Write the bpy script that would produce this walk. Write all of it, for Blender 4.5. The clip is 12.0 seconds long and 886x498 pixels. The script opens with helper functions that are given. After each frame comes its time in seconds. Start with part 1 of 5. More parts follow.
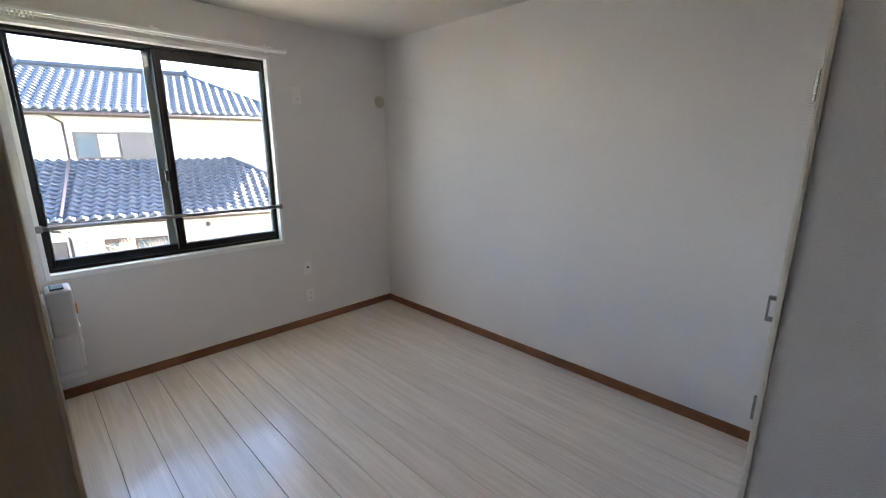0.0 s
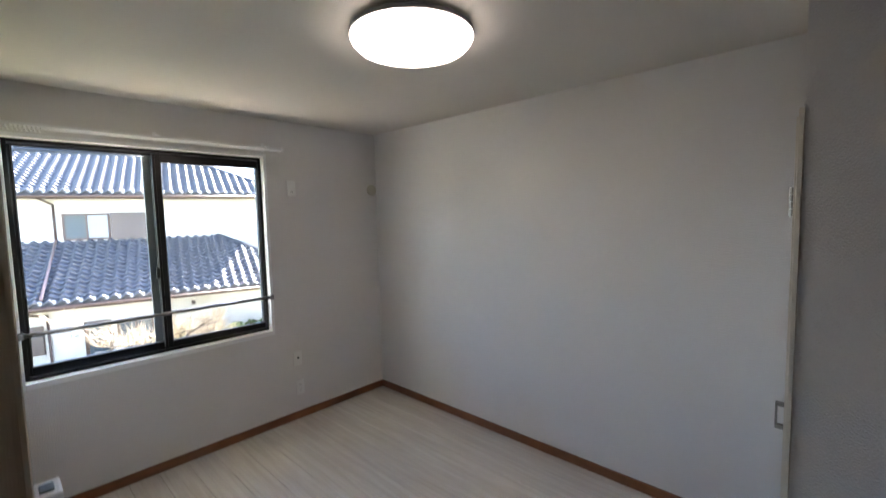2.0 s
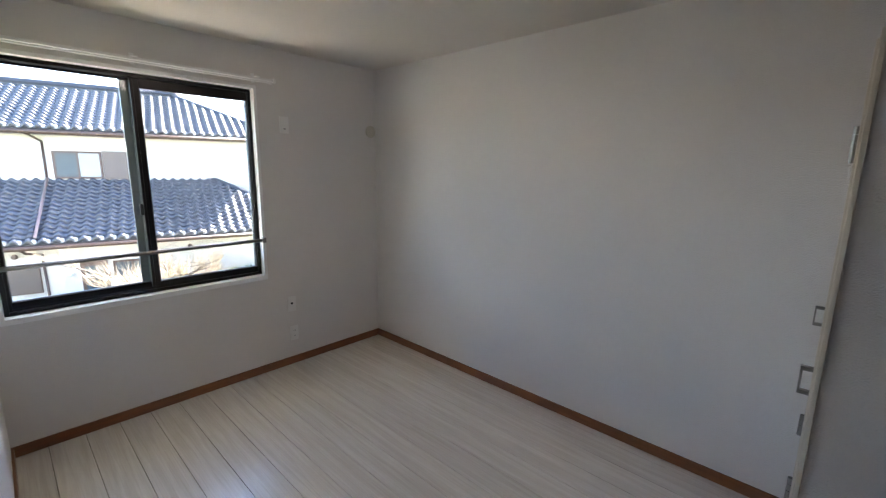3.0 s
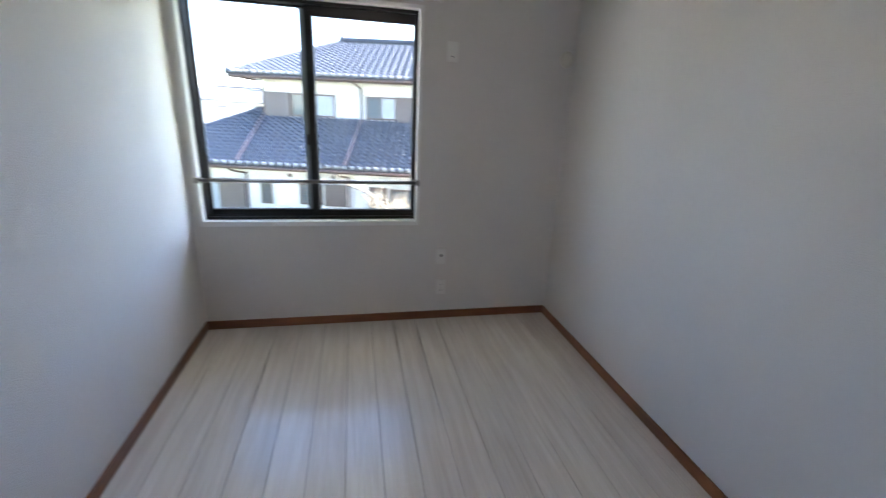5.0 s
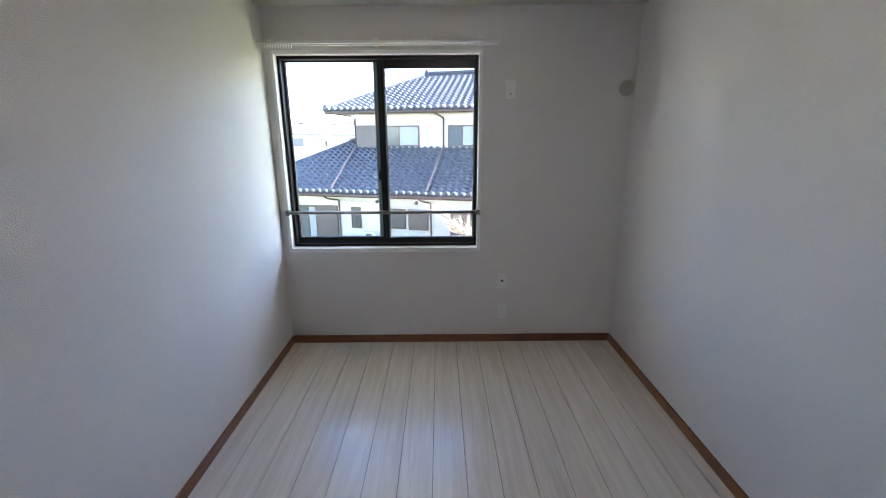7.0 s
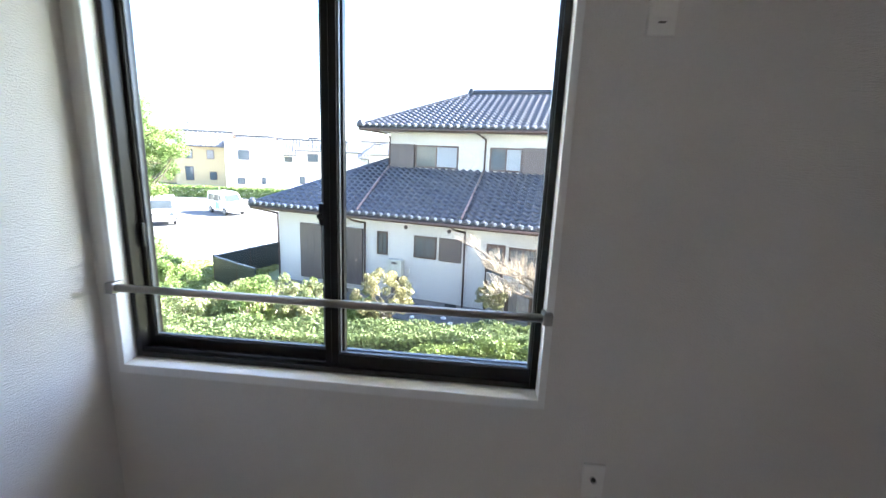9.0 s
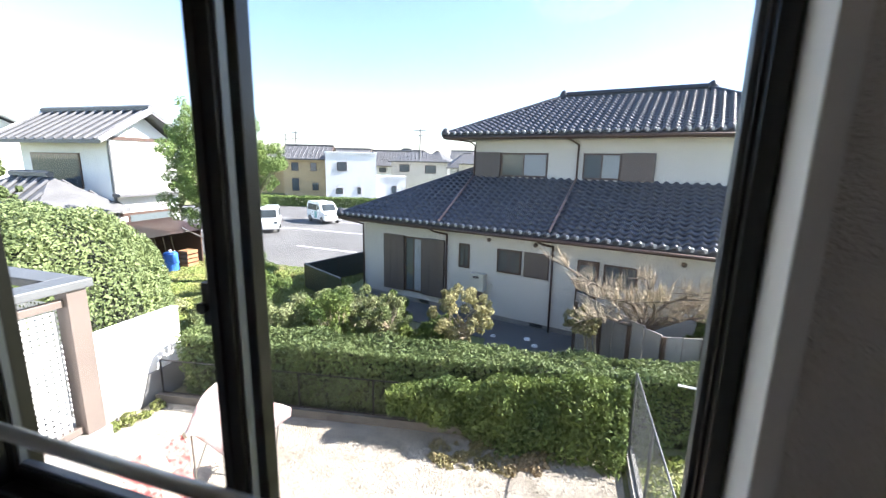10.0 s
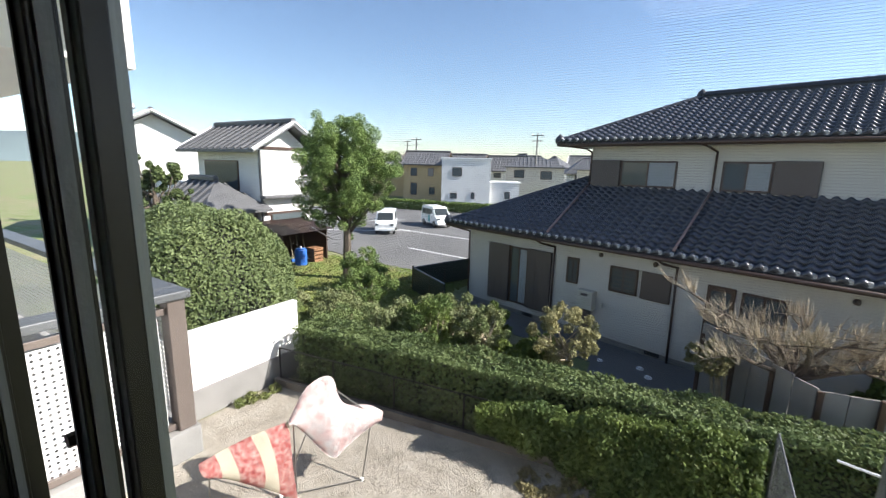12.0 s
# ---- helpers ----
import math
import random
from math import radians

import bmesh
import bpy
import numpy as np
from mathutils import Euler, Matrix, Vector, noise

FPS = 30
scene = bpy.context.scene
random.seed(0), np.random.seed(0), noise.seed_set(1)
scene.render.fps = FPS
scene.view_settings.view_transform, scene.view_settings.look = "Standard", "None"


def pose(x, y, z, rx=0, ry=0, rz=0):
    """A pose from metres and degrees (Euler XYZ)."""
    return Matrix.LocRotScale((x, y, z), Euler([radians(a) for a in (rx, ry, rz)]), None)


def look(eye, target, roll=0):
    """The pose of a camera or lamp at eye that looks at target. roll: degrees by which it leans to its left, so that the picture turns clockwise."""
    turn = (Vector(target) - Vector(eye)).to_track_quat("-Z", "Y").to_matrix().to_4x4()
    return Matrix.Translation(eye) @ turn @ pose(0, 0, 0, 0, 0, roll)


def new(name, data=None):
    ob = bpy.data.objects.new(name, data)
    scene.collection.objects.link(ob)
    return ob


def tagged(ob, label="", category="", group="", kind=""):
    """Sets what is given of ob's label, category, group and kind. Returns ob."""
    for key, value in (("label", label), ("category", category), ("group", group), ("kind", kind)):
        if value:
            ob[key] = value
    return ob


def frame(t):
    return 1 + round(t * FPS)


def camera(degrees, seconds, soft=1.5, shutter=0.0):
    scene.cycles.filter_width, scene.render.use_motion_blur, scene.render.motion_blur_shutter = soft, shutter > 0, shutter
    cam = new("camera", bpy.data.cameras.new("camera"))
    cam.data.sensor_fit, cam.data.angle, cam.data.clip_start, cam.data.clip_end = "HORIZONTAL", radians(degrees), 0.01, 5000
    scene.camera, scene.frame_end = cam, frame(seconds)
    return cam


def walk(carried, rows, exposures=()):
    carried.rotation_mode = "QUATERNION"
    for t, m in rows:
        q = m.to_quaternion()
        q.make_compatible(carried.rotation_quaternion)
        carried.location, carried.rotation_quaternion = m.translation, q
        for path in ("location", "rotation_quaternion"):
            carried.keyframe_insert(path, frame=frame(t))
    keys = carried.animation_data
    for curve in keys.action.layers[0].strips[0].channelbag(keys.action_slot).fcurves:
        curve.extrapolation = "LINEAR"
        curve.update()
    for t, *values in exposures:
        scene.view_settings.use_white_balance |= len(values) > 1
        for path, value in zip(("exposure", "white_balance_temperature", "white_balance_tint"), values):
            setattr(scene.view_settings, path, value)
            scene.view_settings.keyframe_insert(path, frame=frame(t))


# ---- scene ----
cam = camera(92.7, 12.0, soft=1.15, shutter=0.4)

EXPO_IN, EXPO_OUT = 4.32, 1.52
PATH = [
    (0, (-2.488, -3.238, 1.494), (-1.112, -1.865, 1.026), 0.1),
    (0.5, (-2.491, -3.227, 1.508), (-1.105, -1.847, 1.089), -0.9),
    (1, (-2.489, -3.18, 1.666), (-1.034, -1.809, 1.716), -1.2),
    (1.5, (-2.514, -3.197, 1.712), (-1.058, -1.829, 1.807), -1.1),
    (2, (-2.495, -3.202, 1.646), (-1.045, -1.834, 1.485), -1.3),
    (2.5, (-2.497, -3.176, 1.614), (-1.057, -1.822, 1.311), -0.1),
    (4.5, (-1.639, -2.85, 1.491), (-0.533, -1.292, 0.898), 4.1),
    (5, (-1.479, -2.893, 1.516), (-1.076, -1.033, 0.899), 2.7),
    (5.5, (-1.372, -3.082, 1.598), (-1.272, -1.163, 1.044), 0.3),
    (6, (-1.371, -3.123, 1.608), (-1.299, -1.181, 1.133), 0.4),
    (6.5, (-1.359, -3.099, 1.602), (-1.307, -1.169, 1.082), 1.2),
    (7, (-1.336, -3.059, 1.591), (-1.323, -1.129, 1.067), -0.3),
    (9, (-1.282, -1.218, 1.495), (-1.439, 0.731, 1.075), 2.5),
    (9.5, (-1.262, -0.786, 1.507), (-1.609, 1.143, 1.11), 1.6),
    (10, (-1.246, -0.428, 1.525), (-1.813, 1.449, 1.128), 1.2),
    (10.5, (-1.217, -0.234, 1.553), (-1.846, 1.611, 1.103), 2.1),
    (11, (-1.157, -0.125, 1.551), (-2.013, 1.623, 1.089), 2.3),
    (11.5, (-1.133, -0.106, 1.608), (-2.108, 1.595, 1.214), 0.1),
    (12, (-1.152, -0.096, 1.639), (-2.196, 1.566, 1.252), 1.4),
]
walk(cam, [(t, look(eye, target, roll)) for t, eye, target, roll in PATH],
     exposures=[(0, EXPO_IN + 0.47, 6350, 19), (2.7, EXPO_IN + 0.13, 6400, 19), (5.0, EXPO_IN + 0.12, 5950, 18), (8.0, EXPO_IN + 0.12, 6000, 19), (8.8, EXPO_IN - 0.15, 6050, 18),
                (9.5, EXPO_IN - 0.8, 6100, 18), (10.2, EXPO_OUT + 0.75, 6300, 19), (11.0, EXPO_OUT + 0.45, 6300, 18), (12.0, EXPO_OUT + 0.0, 6350, 17)])

# ---- world and sun ----
SUN_EL, SUN_AZ = radians(36.5), radians(66.4)          # azimuth from +y towards +x
world = bpy.data.worlds.new("world")
scene.world = world
world.use_nodes = True
wn = world.node_tree
sky = wn.nodes.new("ShaderNodeTexSky")
sky.sky_type, sky.sun_disc = "NISHITA", False
sky.sun_elevation, sky.sun_rotation = SUN_EL, SUN_AZ
sky.air_density, sky.dust_density, sky.ozone_density = 1.0, 0.35, 2.0
wn.links.new(sky.outputs[0], wn.nodes["Background"].inputs[0])
wn.nodes["Background"].inputs[1].default_value = 0.082
sun = new("sun", bpy.data.lights.new("sun", "SUN"))
sun.data.energy, sun.data.angle, sun.data.color = 5.0, radians(0.55), (1.0, 0.95, 0.87)
to_sun = Vector((math.sin(SUN_AZ) * math.cos(SUN_EL), math.cos(SUN_AZ) * math.cos(SUN_EL), math.sin(SUN_EL)))
sun.matrix_world = look(to_sun * 60, (0, 0, 0))

G = -3.55                                           # level of the ground outside


# ---- materials ----
def material(name, color, rough=0.6, metal=0.0, vary=0.12, scale=6.0, fine=80.0, bump=0.1, stretch=(1, 1, 1),
             second=None, per_piece=0.0, spec=0.5, bump_scale=None):
    """Principled paint with large stains, fine grain and relief; second: a colour mixed in by the large noise."""
    m = bpy.data.materials.new(name)
    m.use_nodes = True
    nt = m.node_tree
    N, L = nt.nodes, nt.links
    bs = N["Principled BSDF"]
    bs.inputs["Roughness"].default_value = rough
    bs.inputs["Metallic"].default_value = metal
    bs.inputs["Specular IOR Level"].default_value = spec
    co = N.new("ShaderNodeTexCoord")
    mp = N.new("ShaderNodeMapping")
    mp.inputs["Scale"].default_value = stretch
    L.new(co.outputs["Object"], mp.inputs[0])
    big = N.new("ShaderNodeTexNoise")
    big.inputs["Scale"].default_value, big.inputs["Detail"].default_value = scale, 5
    small = N.new("ShaderNodeTexNoise")
    small.inputs["Scale"].default_value, small.inputs["Detail"].default_value = fine, 3
    L.new(mp.outputs[0], big.inputs[0])
    L.new(mp.outputs[0], small.inputs[0])
    mix = N.new("ShaderNodeMix")
    mix.data_type = "RGBA"
    two = second or tuple(c * (1 - 2 * vary) for c in color)
    mix.inputs[6].default_value, mix.inputs[7].default_value = (*color, 1), (*two, 1)
    ramp = N.new("ShaderNodeMapRange")
    ramp.inputs[1].default_value, ramp.inputs[2].default_value = 0.35, 0.68
    L.new(big.outputs[0], ramp.inputs[0])
    L.new(ramp.outputs[0], mix.inputs[0])
    hsv = N.new("ShaderNodeHueSaturation")
    val = N.new("ShaderNodeMapRange")
    val.inputs[3].default_value, val.inputs[4].default_value = 1 - vary, 1 + vary
    L.new(small.outputs[0], val.inputs[0])
    out = val.outputs[0]
    if per_piece:
        info = N.new("ShaderNodeObjectInfo")
        geo = N.new("ShaderNodeNewGeometry")
        add = N.new("ShaderNodeMath")
        add.operation = "ADD"
        L.new(info.outputs["Random"], add.inputs[0])
        L.new(geo.outputs["Random Per Island"], add.inputs[1])
        pr = N.new("ShaderNodeMapRange")
        pr.inputs[2].default_value = 2.0
        pr.inputs[3].default_value, pr.inputs[4].default_value = 1 - per_piece, 1 + per_piece
        L.new(add.outputs[0], pr.inputs[0])
        mul = N.new("ShaderNodeMath")
        mul.operation = "MULTIPLY"
        L.new(pr.outputs[0], mul.inputs[0])
        L.new(out, mul.inputs[1])
        out = mul.outputs[0]
    L.new(out, hsv.inputs["Value"])
    L.new(mix.outputs[2], hsv.inputs["Color"])
    L.new(hsv.outputs[0], bs.inputs["Base Color"])
    if bump:
        bp = N.new("ShaderNodeBump")
        bp.inputs["Strength"].default_value, bp.inputs["Distance"].default_value = bump, 0.01
        if bump_scale:
            third = N.new("ShaderNodeTexNoise")
            third.inputs["Scale"].default_value = bump_scale
            L.new(mp.outputs[0], third.inputs[0])
            L.new(third.outputs[0], bp.inputs["Height"])
        else:
            L.new(small.outputs[0], bp.inputs["Height"])
        L.new(bp.outputs[0], bs.inputs["Normal"])
    return m


def glass(name, tint=(1, 1, 1)):
    m = bpy.data.materials.new(name)
    m.use_nodes = True
    nt = m.node_tree
    nt.nodes.remove(nt.nodes["Principled BSDF"])
    tr, gl, mx = (nt.nodes.new("ShaderNode" + k) for k in ("BsdfTransparent", "BsdfGlossy", "MixShader"))
    tr.inputs[0].default_value = (*tint, 1)
    gl.inputs["Roughness"].default_value = 0.02
    mx.inputs[0].default_value = 0.025
    nt.links.new(tr.outputs[0], mx.inputs[1])
    nt.links.new(gl.outputs[0], mx.inputs[2])
    nt.links.new(mx.outputs[0], nt.nodes["Material Output"].inputs[0])
    return m


def glow(name, color, strength):
    m = bpy.data.materials.new(name)
    m.use_nodes = True
    bs = m.node_tree.nodes["Principled BSDF"]
    bs.inputs["Base Color"].default_value = (0.9, 0.9, 0.9, 1)
    bs.inputs["Emission Color"].default_value = (*color, 1)
    bs.inputs["Emission Strength"].default_value = strength
    return m


def leaf_material(name, a, b):
    m = material(name, a, rough=0.6, vary=0.18, scale=1.3, fine=20, bump=0, second=b, per_piece=0.35, spec=0.2)
    bs = m.node_tree.nodes["Principled BSDF"]
    tl = m.node_tree.nodes.new("ShaderNodeBsdfTranslucent")
    mx = m.node_tree.nodes.new("ShaderNodeMixShader")
    mx.inputs[0].default_value = 0.32
    src = bs.inputs["Base Color"].links[0].from_socket
    m.node_tree.links.new(src, tl.inputs[0])
    m.node_tree.links.new(bs.outputs[0], mx.inputs[1])
    m.node_tree.links.new(tl.outputs[0], mx.inputs[2])
    m.node_tree.links.new(mx.outputs[0], m.node_tree.nodes["Material Output"].inputs[0])
    return m


def screen_material():
    """Fine insect mesh: dark threads at 1.2 mm with open air between."""
    m = bpy.data.materials.new("insect_mesh")
    m.use_nodes = True
    nt = m.node_tree
    N, L = nt.nodes, nt.links
    co, sep = N.new("ShaderNodeTexCoord"), N.new("ShaderNodeSeparateXYZ")
    L.new(co.outputs["Object"], sep.inputs[0])
    outs = []
    for axis in (0, 2):
        mu, fr, lt = (N.new("ShaderNodeMath") for _ in range(3))
        mu.operation, fr.operation, lt.operation = "MULTIPLY", "FRACT", "LESS_THAN"
        mu.inputs[1].default_value = 1 / 0.0013
        lt.inputs[1].default_value = 0.09
        L.new(sep.outputs[axis], mu.inputs[0])
        L.new(mu.outputs[0], fr.inputs[0])
        L.new(fr.outputs[0], lt.inputs[0])
        outs.append(lt.outputs[0])
    mxm = N.new("ShaderNodeMath")
    mxm.operation = "MAXIMUM"
    L.new(outs[0], mxm.inputs[0])
    L.new(outs[1], mxm.inputs[1])
    tr, mx = N.new("ShaderNodeBsdfTransparent"), N.new("ShaderNodeMixShader")
    bs = N["Principled BSDF"]
    bs.inputs["Base Color"].default_value = (0.08, 0.08, 0.09, 1)
    L.new(mxm.outputs[0], mx.inputs[0])
    L.new(tr.outputs[0], mx.inputs[1])
    L.new(bs.outputs[0], mx.inputs[2])
    L.new(mx.outputs[0], N["Material Output"].inputs[0])
    return m


def plank_material():
    """Pale limed oak print: long cathedral grain, fine pores, each plank offset from its neighbours."""
    m = bpy.data.materials.new("pale_oak_laminate")
    m.use_nodes = True
    nt = m.node_tree
    N, L = nt.nodes, nt.links
    bs = N["Principled BSDF"]
    co, info = N.new("ShaderNodeTexCoord"), N.new("ShaderNodeObjectInfo")
    off, shift = N.new("ShaderNodeMath"), N.new("ShaderNodeCombineXYZ")
    off.operation = "MULTIPLY"
    off.inputs[1].default_value = 37.0
    L.new(info.outputs["Random"], off.inputs[0])
    L.new(off.outputs[0], shift.inputs[0])
    L.new(off.outputs[0], shift.inputs[1])
    add = N.new("ShaderNodeVectorMath")
    L.new(co.outputs["Object"], add.inputs[0])
    L.new(shift.outputs[0], add.inputs[1])

    def streaks(stretch, scale, detail, lo, hi):
        mp, ns, rg = N.new("ShaderNodeMapping"), N.new("ShaderNodeTexNoise"), N.new("ShaderNodeMapRange")
        mp.inputs["Scale"].default_value = stretch
        ns.inputs["Scale"].default_value, ns.inputs["Detail"].default_value, ns.inputs["Distortion"].default_value = scale, detail, 0.6
        rg.inputs[1].default_value, rg.inputs[2].default_value = lo, hi
        L.new(add.outputs[0], mp.inputs[0])
        L.new(mp.outputs[0], ns.inputs[0])
        L.new(ns.outputs[0], rg.inputs[0])
        return rg.outputs[0]
    broad = streaks((16, 0.9, 1), 1.6, 6, 0.36, 0.66)
    fine = streaks((120, 2.2, 1), 1.5, 3, 0.42, 0.70)
    mix, mix2 = N.new("ShaderNodeMix"), N.new("ShaderNodeMix")
    mix.data_type = mix2.data_type = "RGBA"
    mix.inputs[6].default_value, mix.inputs[7].default_value = (0.63, 0.585, 0.52, 1), (0.545, 0.495, 0.425, 1)
    mix2.inputs[7].default_value = (0.33, 0.275, 0.22, 1)
    half = N.new("ShaderNodeMath")
    half.operation = "MULTIPLY"
    half.inputs[1].default_value = 0.22
    L.new(broad, mix.inputs[0])
    L.new(fine, half.inputs[0])
    L.new(half.outputs[0], mix2.inputs[0])
    L.new(mix.outputs[2], mix2.inputs[6])
    hsv, val = N.new("ShaderNodeHueSaturation"), N.new("ShaderNodeMapRange")
    val.inputs[3].default_value, val.inputs[4].default_value = 0.95, 1.05
    L.new(info.outputs["Random"], val.inputs[0])
    L.new(val.outputs[0], hsv.inputs["Value"])
    L.new(mix2.outputs[2], hsv.inputs["Color"])
    L.new(hsv.outputs[0], bs.inputs["Base Color"])
    rough = N.new("ShaderNodeMapRange")
    rough.inputs[3].default_value, rough.inputs[4].default_value = 0.16, 0.25
    L.new(broad, rough.inputs[0])
    L.new(rough.outputs[0], bs.inputs["Roughness"])
    bp = N.new("ShaderNodeBump")
    bp.inputs["Strength"].default_value, bp.inputs["Distance"].default_value = 0.06, 0.004
    L.new(fine, bp.inputs["Height"])
    L.new(bp.outputs[0], bs.inputs["Normal"])
    return m


M_WALL = material("white_wallpaper", (0.70, 0.675, 0.645), 0.85, vary=0.025, scale=1.2, fine=210, bump=0.55, spec=0.25)
M_CEIL = material("ceiling_paper", (0.68, 0.645, 0.585), 0.9, vary=0.02, scale=1.0, fine=240, bump=0.35, spec=0.2)
M_PLANK = plank_material()
M_UNDER = material("dark_joint", (0.16, 0.13, 0.10), 0.8)
M_BASE = material("brown_wood_skirting", (0.20, 0.075, 0.026), 0.38, vary=0.14, scale=5, fine=40, bump=0.06, stretch=(1, 1, 8))
M_CASING = material("cream_casing", (0.66, 0.60, 0.50), 0.5, vary=0.04, bump=0.05)
M_TRIM = material("white_trim", (0.80, 0.80, 0.79), 0.4, vary=0.02, bump=0.03)
M_ALU = material("dark_bronze_aluminium", (0.018, 0.016, 0.016), 0.32, 0.5, vary=0.12, bump=0.04)
M_GASKET = material("grey_gasket", (0.13, 0.135, 0.14), 0.5, 0.4, vary=0.06)
M_MESHFRAME = material("pale_grey_aluminium", (0.24, 0.255, 0.27), 0.4, 0.3, vary=0.05)
M_STEEL = material("brushed_steel", (0.30, 0.285, 0.265), 0.34, 0.9, vary=0.08, bump=0.05)
M_PLASTIC = material("white_plastic", (0.78, 0.77, 0.74), 0.38, vary=0.02, bump=0.02)
M_IVORY = material("aged_ivory_plastic", (0.55, 0.52, 0.43), 0.45, vary=0.04, bump=0.02)
M_BLACK = material("black_plastic", (0.02, 0.02, 0.02), 0.4)
M_ORANGE = material("orange_rubber", (0.65, 0.25, 0.05), 0.5)
M_LINING = material("beige_wood_lining", (0.56, 0.44, 0.30), 0.5, vary=0.08, scale=4, fine=30, stretch=(6, 6, 0.6), bump=0.06)
M_HALL = material("hall_paper", (0.55, 0.50, 0.43), 0.85, vary=0.03, fine=220, bump=0.2)
M_GLASS = glass("window_glass", (0.96, 0.98, 0.97))
M_SCREEN = screen_material()
M_LAMP = glow("lamp_diffuser", (1.0, 0.90, 0.77), 0.45)
M_TILE = material("glazed_slate_blue_tile", (0.06, 0.062, 0.075), 0.27, spec=0.55, vary=0.15, scale=3, fine=30, bump=0.08, per_piece=0.22)
M_RIDGE = material("ridge_tile", (0.05, 0.052, 0.06), 0.4, vary=0.15, bump=0.1)
M_PIPE = material("faded_copper_pipe", (0.30, 0.19, 0.165), 0.45, 0.2, vary=0.12, bump=0.05)
M_SIDING = material("cream_siding", (0.55, 0.525, 0.475), 0.7, vary=0.04, scale=1.2, fine=60, bump=0.15)
M_BROWN = material("brown_metal", (0.085, 0.05, 0.038), 0.4, 0.2, vary=0.1, bump=0.05)
M_SHUTTER = material("brown_grey_shutter", (0.11, 0.085, 0.075), 0.5, vary=0.08, bump=0.08)
M_CURTAIN = material("pale_curtain", (0.34, 0.36, 0.37), 0.8, vary=0.1, scale=20, stretch=(6, 6, 0.3))
M_HGLASS = material("far_glass", (0.09, 0.11, 0.12), 0.06, vary=0.1, bump=0)
M_CONC = material("grey_concrete", (0.26, 0.25, 0.235), 0.85, vary=0.12, scale=3, fine=60, bump=0.3)
M_WHITEWALL = material("white_render", (0.80, 0.79, 0.76), 0.8, vary=0.05, scale=1.5, fine=50, bump=0.25)
M_GRAVEL = material("grey_gravel", (0.35, 0.315, 0.26), 0.95, vary=0.5, scale=2.5, fine=45, bump=1.0, second=(0.25, 0.22, 0.175), per_piece=0.6)
M_ASPHALT = material("asphalt", (0.14, 0.137, 0.132), 0.9, vary=0.15, scale=0.4, fine=120, bump=0.4)
M_LINE = material("road_paint", (0.7, 0.7, 0.68), 0.7, vary=0.1, scale=8)
M_SOIL = material("grass_and_soil", (0.13, 0.17, 0.05), 0.95, vary=0.25, scale=0.5, fine=40, bump=0.8, second=(0.22, 0.19, 0.11))
M_BARK = material("bark", (0.13, 0.10, 0.075), 0.9, vary=0.2, scale=12, fine=60, bump=0.7)
M_TWIG = material("pale_twig", (0.42, 0.35, 0.25), 0.85, vary=0.2, bump=0.2, per_piece=0.2)
M_LEAF = leaf_material("broad_leaf", (0.19, 0.255, 0.08), (0.12, 0.185, 0.055))
M_HEDGE = leaf_material("hedge_leaf", (0.115, 0.16, 0.06), (0.165, 0.21, 0.08))
M_CLIPPED = leaf_material("clipped_shrub_leaf", (0.17, 0.22, 0.09), (0.23, 0.28, 0.12))
M_VINE = leaf_material("vine_leaf", (0.155, 0.20, 0.05), (0.075, 0.115, 0.035))
M_SHRUB = leaf_material("shrub_leaf", (0.17, 0.22, 0.085), (0.25, 0.26, 0.13))
M_OLIVE = leaf_material("olive_leaf", (0.32, 0.29, 0.14), (0.21, 0.21, 0.10))
M_DRY = leaf_material("dry_leaf", (0.34, 0.26, 0.16), (0.24, 0.22, 0.10))
M_GRASS = leaf_material("grass_blade", (0.17, 0.23, 0.06), (0.24, 0.24, 0.09))
M_SHEET = material("white_quilt", (0.82, 0.79, 0.77), 0.9, vary=0.03, scale=9, fine=120, bump=0.3, second=(0.72, 0.50, 0.47))
M_FENCE = material("weathered_board", (0.25, 0.235, 0.22), 0.85, vary=0.12, scale=4, fine=50, bump=0.3, stretch=(4, 4, 0.6), per_piece=0.12)
M_BALC = material("beige_brown_metal", (0.15, 0.12, 0.105), 0.45, 0.2, vary=0.05)
M_PUNCH = material("white_punched_metal", (0.75, 0.74, 0.72), 0.5, 0.1, vary=0.03)
M_CARWHITE = material("white_car_paint", (0.75, 0.78, 0.78), 0.2, vary=0.02, bump=0)
M_TEAL = material("teal_car_paint", (0.20, 0.45, 0.45), 0.25, vary=0.02, bump=0)
M_TYRE = material("tyre_rubber", (0.02, 0.02, 0.02), 0.8)
M_RED = material("red_cloth", (0.55, 0.02, 0.04), 0.9, vary=0.1, scale=14)
M_NAVY = material("navy_cloth", (0.02, 0.02, 0.12), 0.9, vary=0.1, scale=14)
M_BLUE = material("blue_plastic", (0.03, 0.14, 0.5), 0.45, vary=0.08)
M_YELLOW = material("ochre_render", (0.62, 0.46, 0.25), 0.8, vary=0.08)
M_RUST = material("brown_crate", (0.30, 0.15, 0.07), 0.8, vary=0.2)


# ---- building helpers ----
def box(bm, lo, hi, bevel=0.0):
    lo, hi = Vector(lo), Vector(hi)
    r = bmesh.ops.create_cube(bm, size=1.0, matrix=Matrix.Translation((lo + hi) / 2) @ Matrix.Diagonal((*(hi - lo), 1)))
    if bevel:
        es = {e for v in r["verts"] for e in v.link_edges}
        bmesh.ops.bevel(bm, geom=list(es), offset=bevel, segments=2, affect="EDGES", profile=0.6)
    return bm


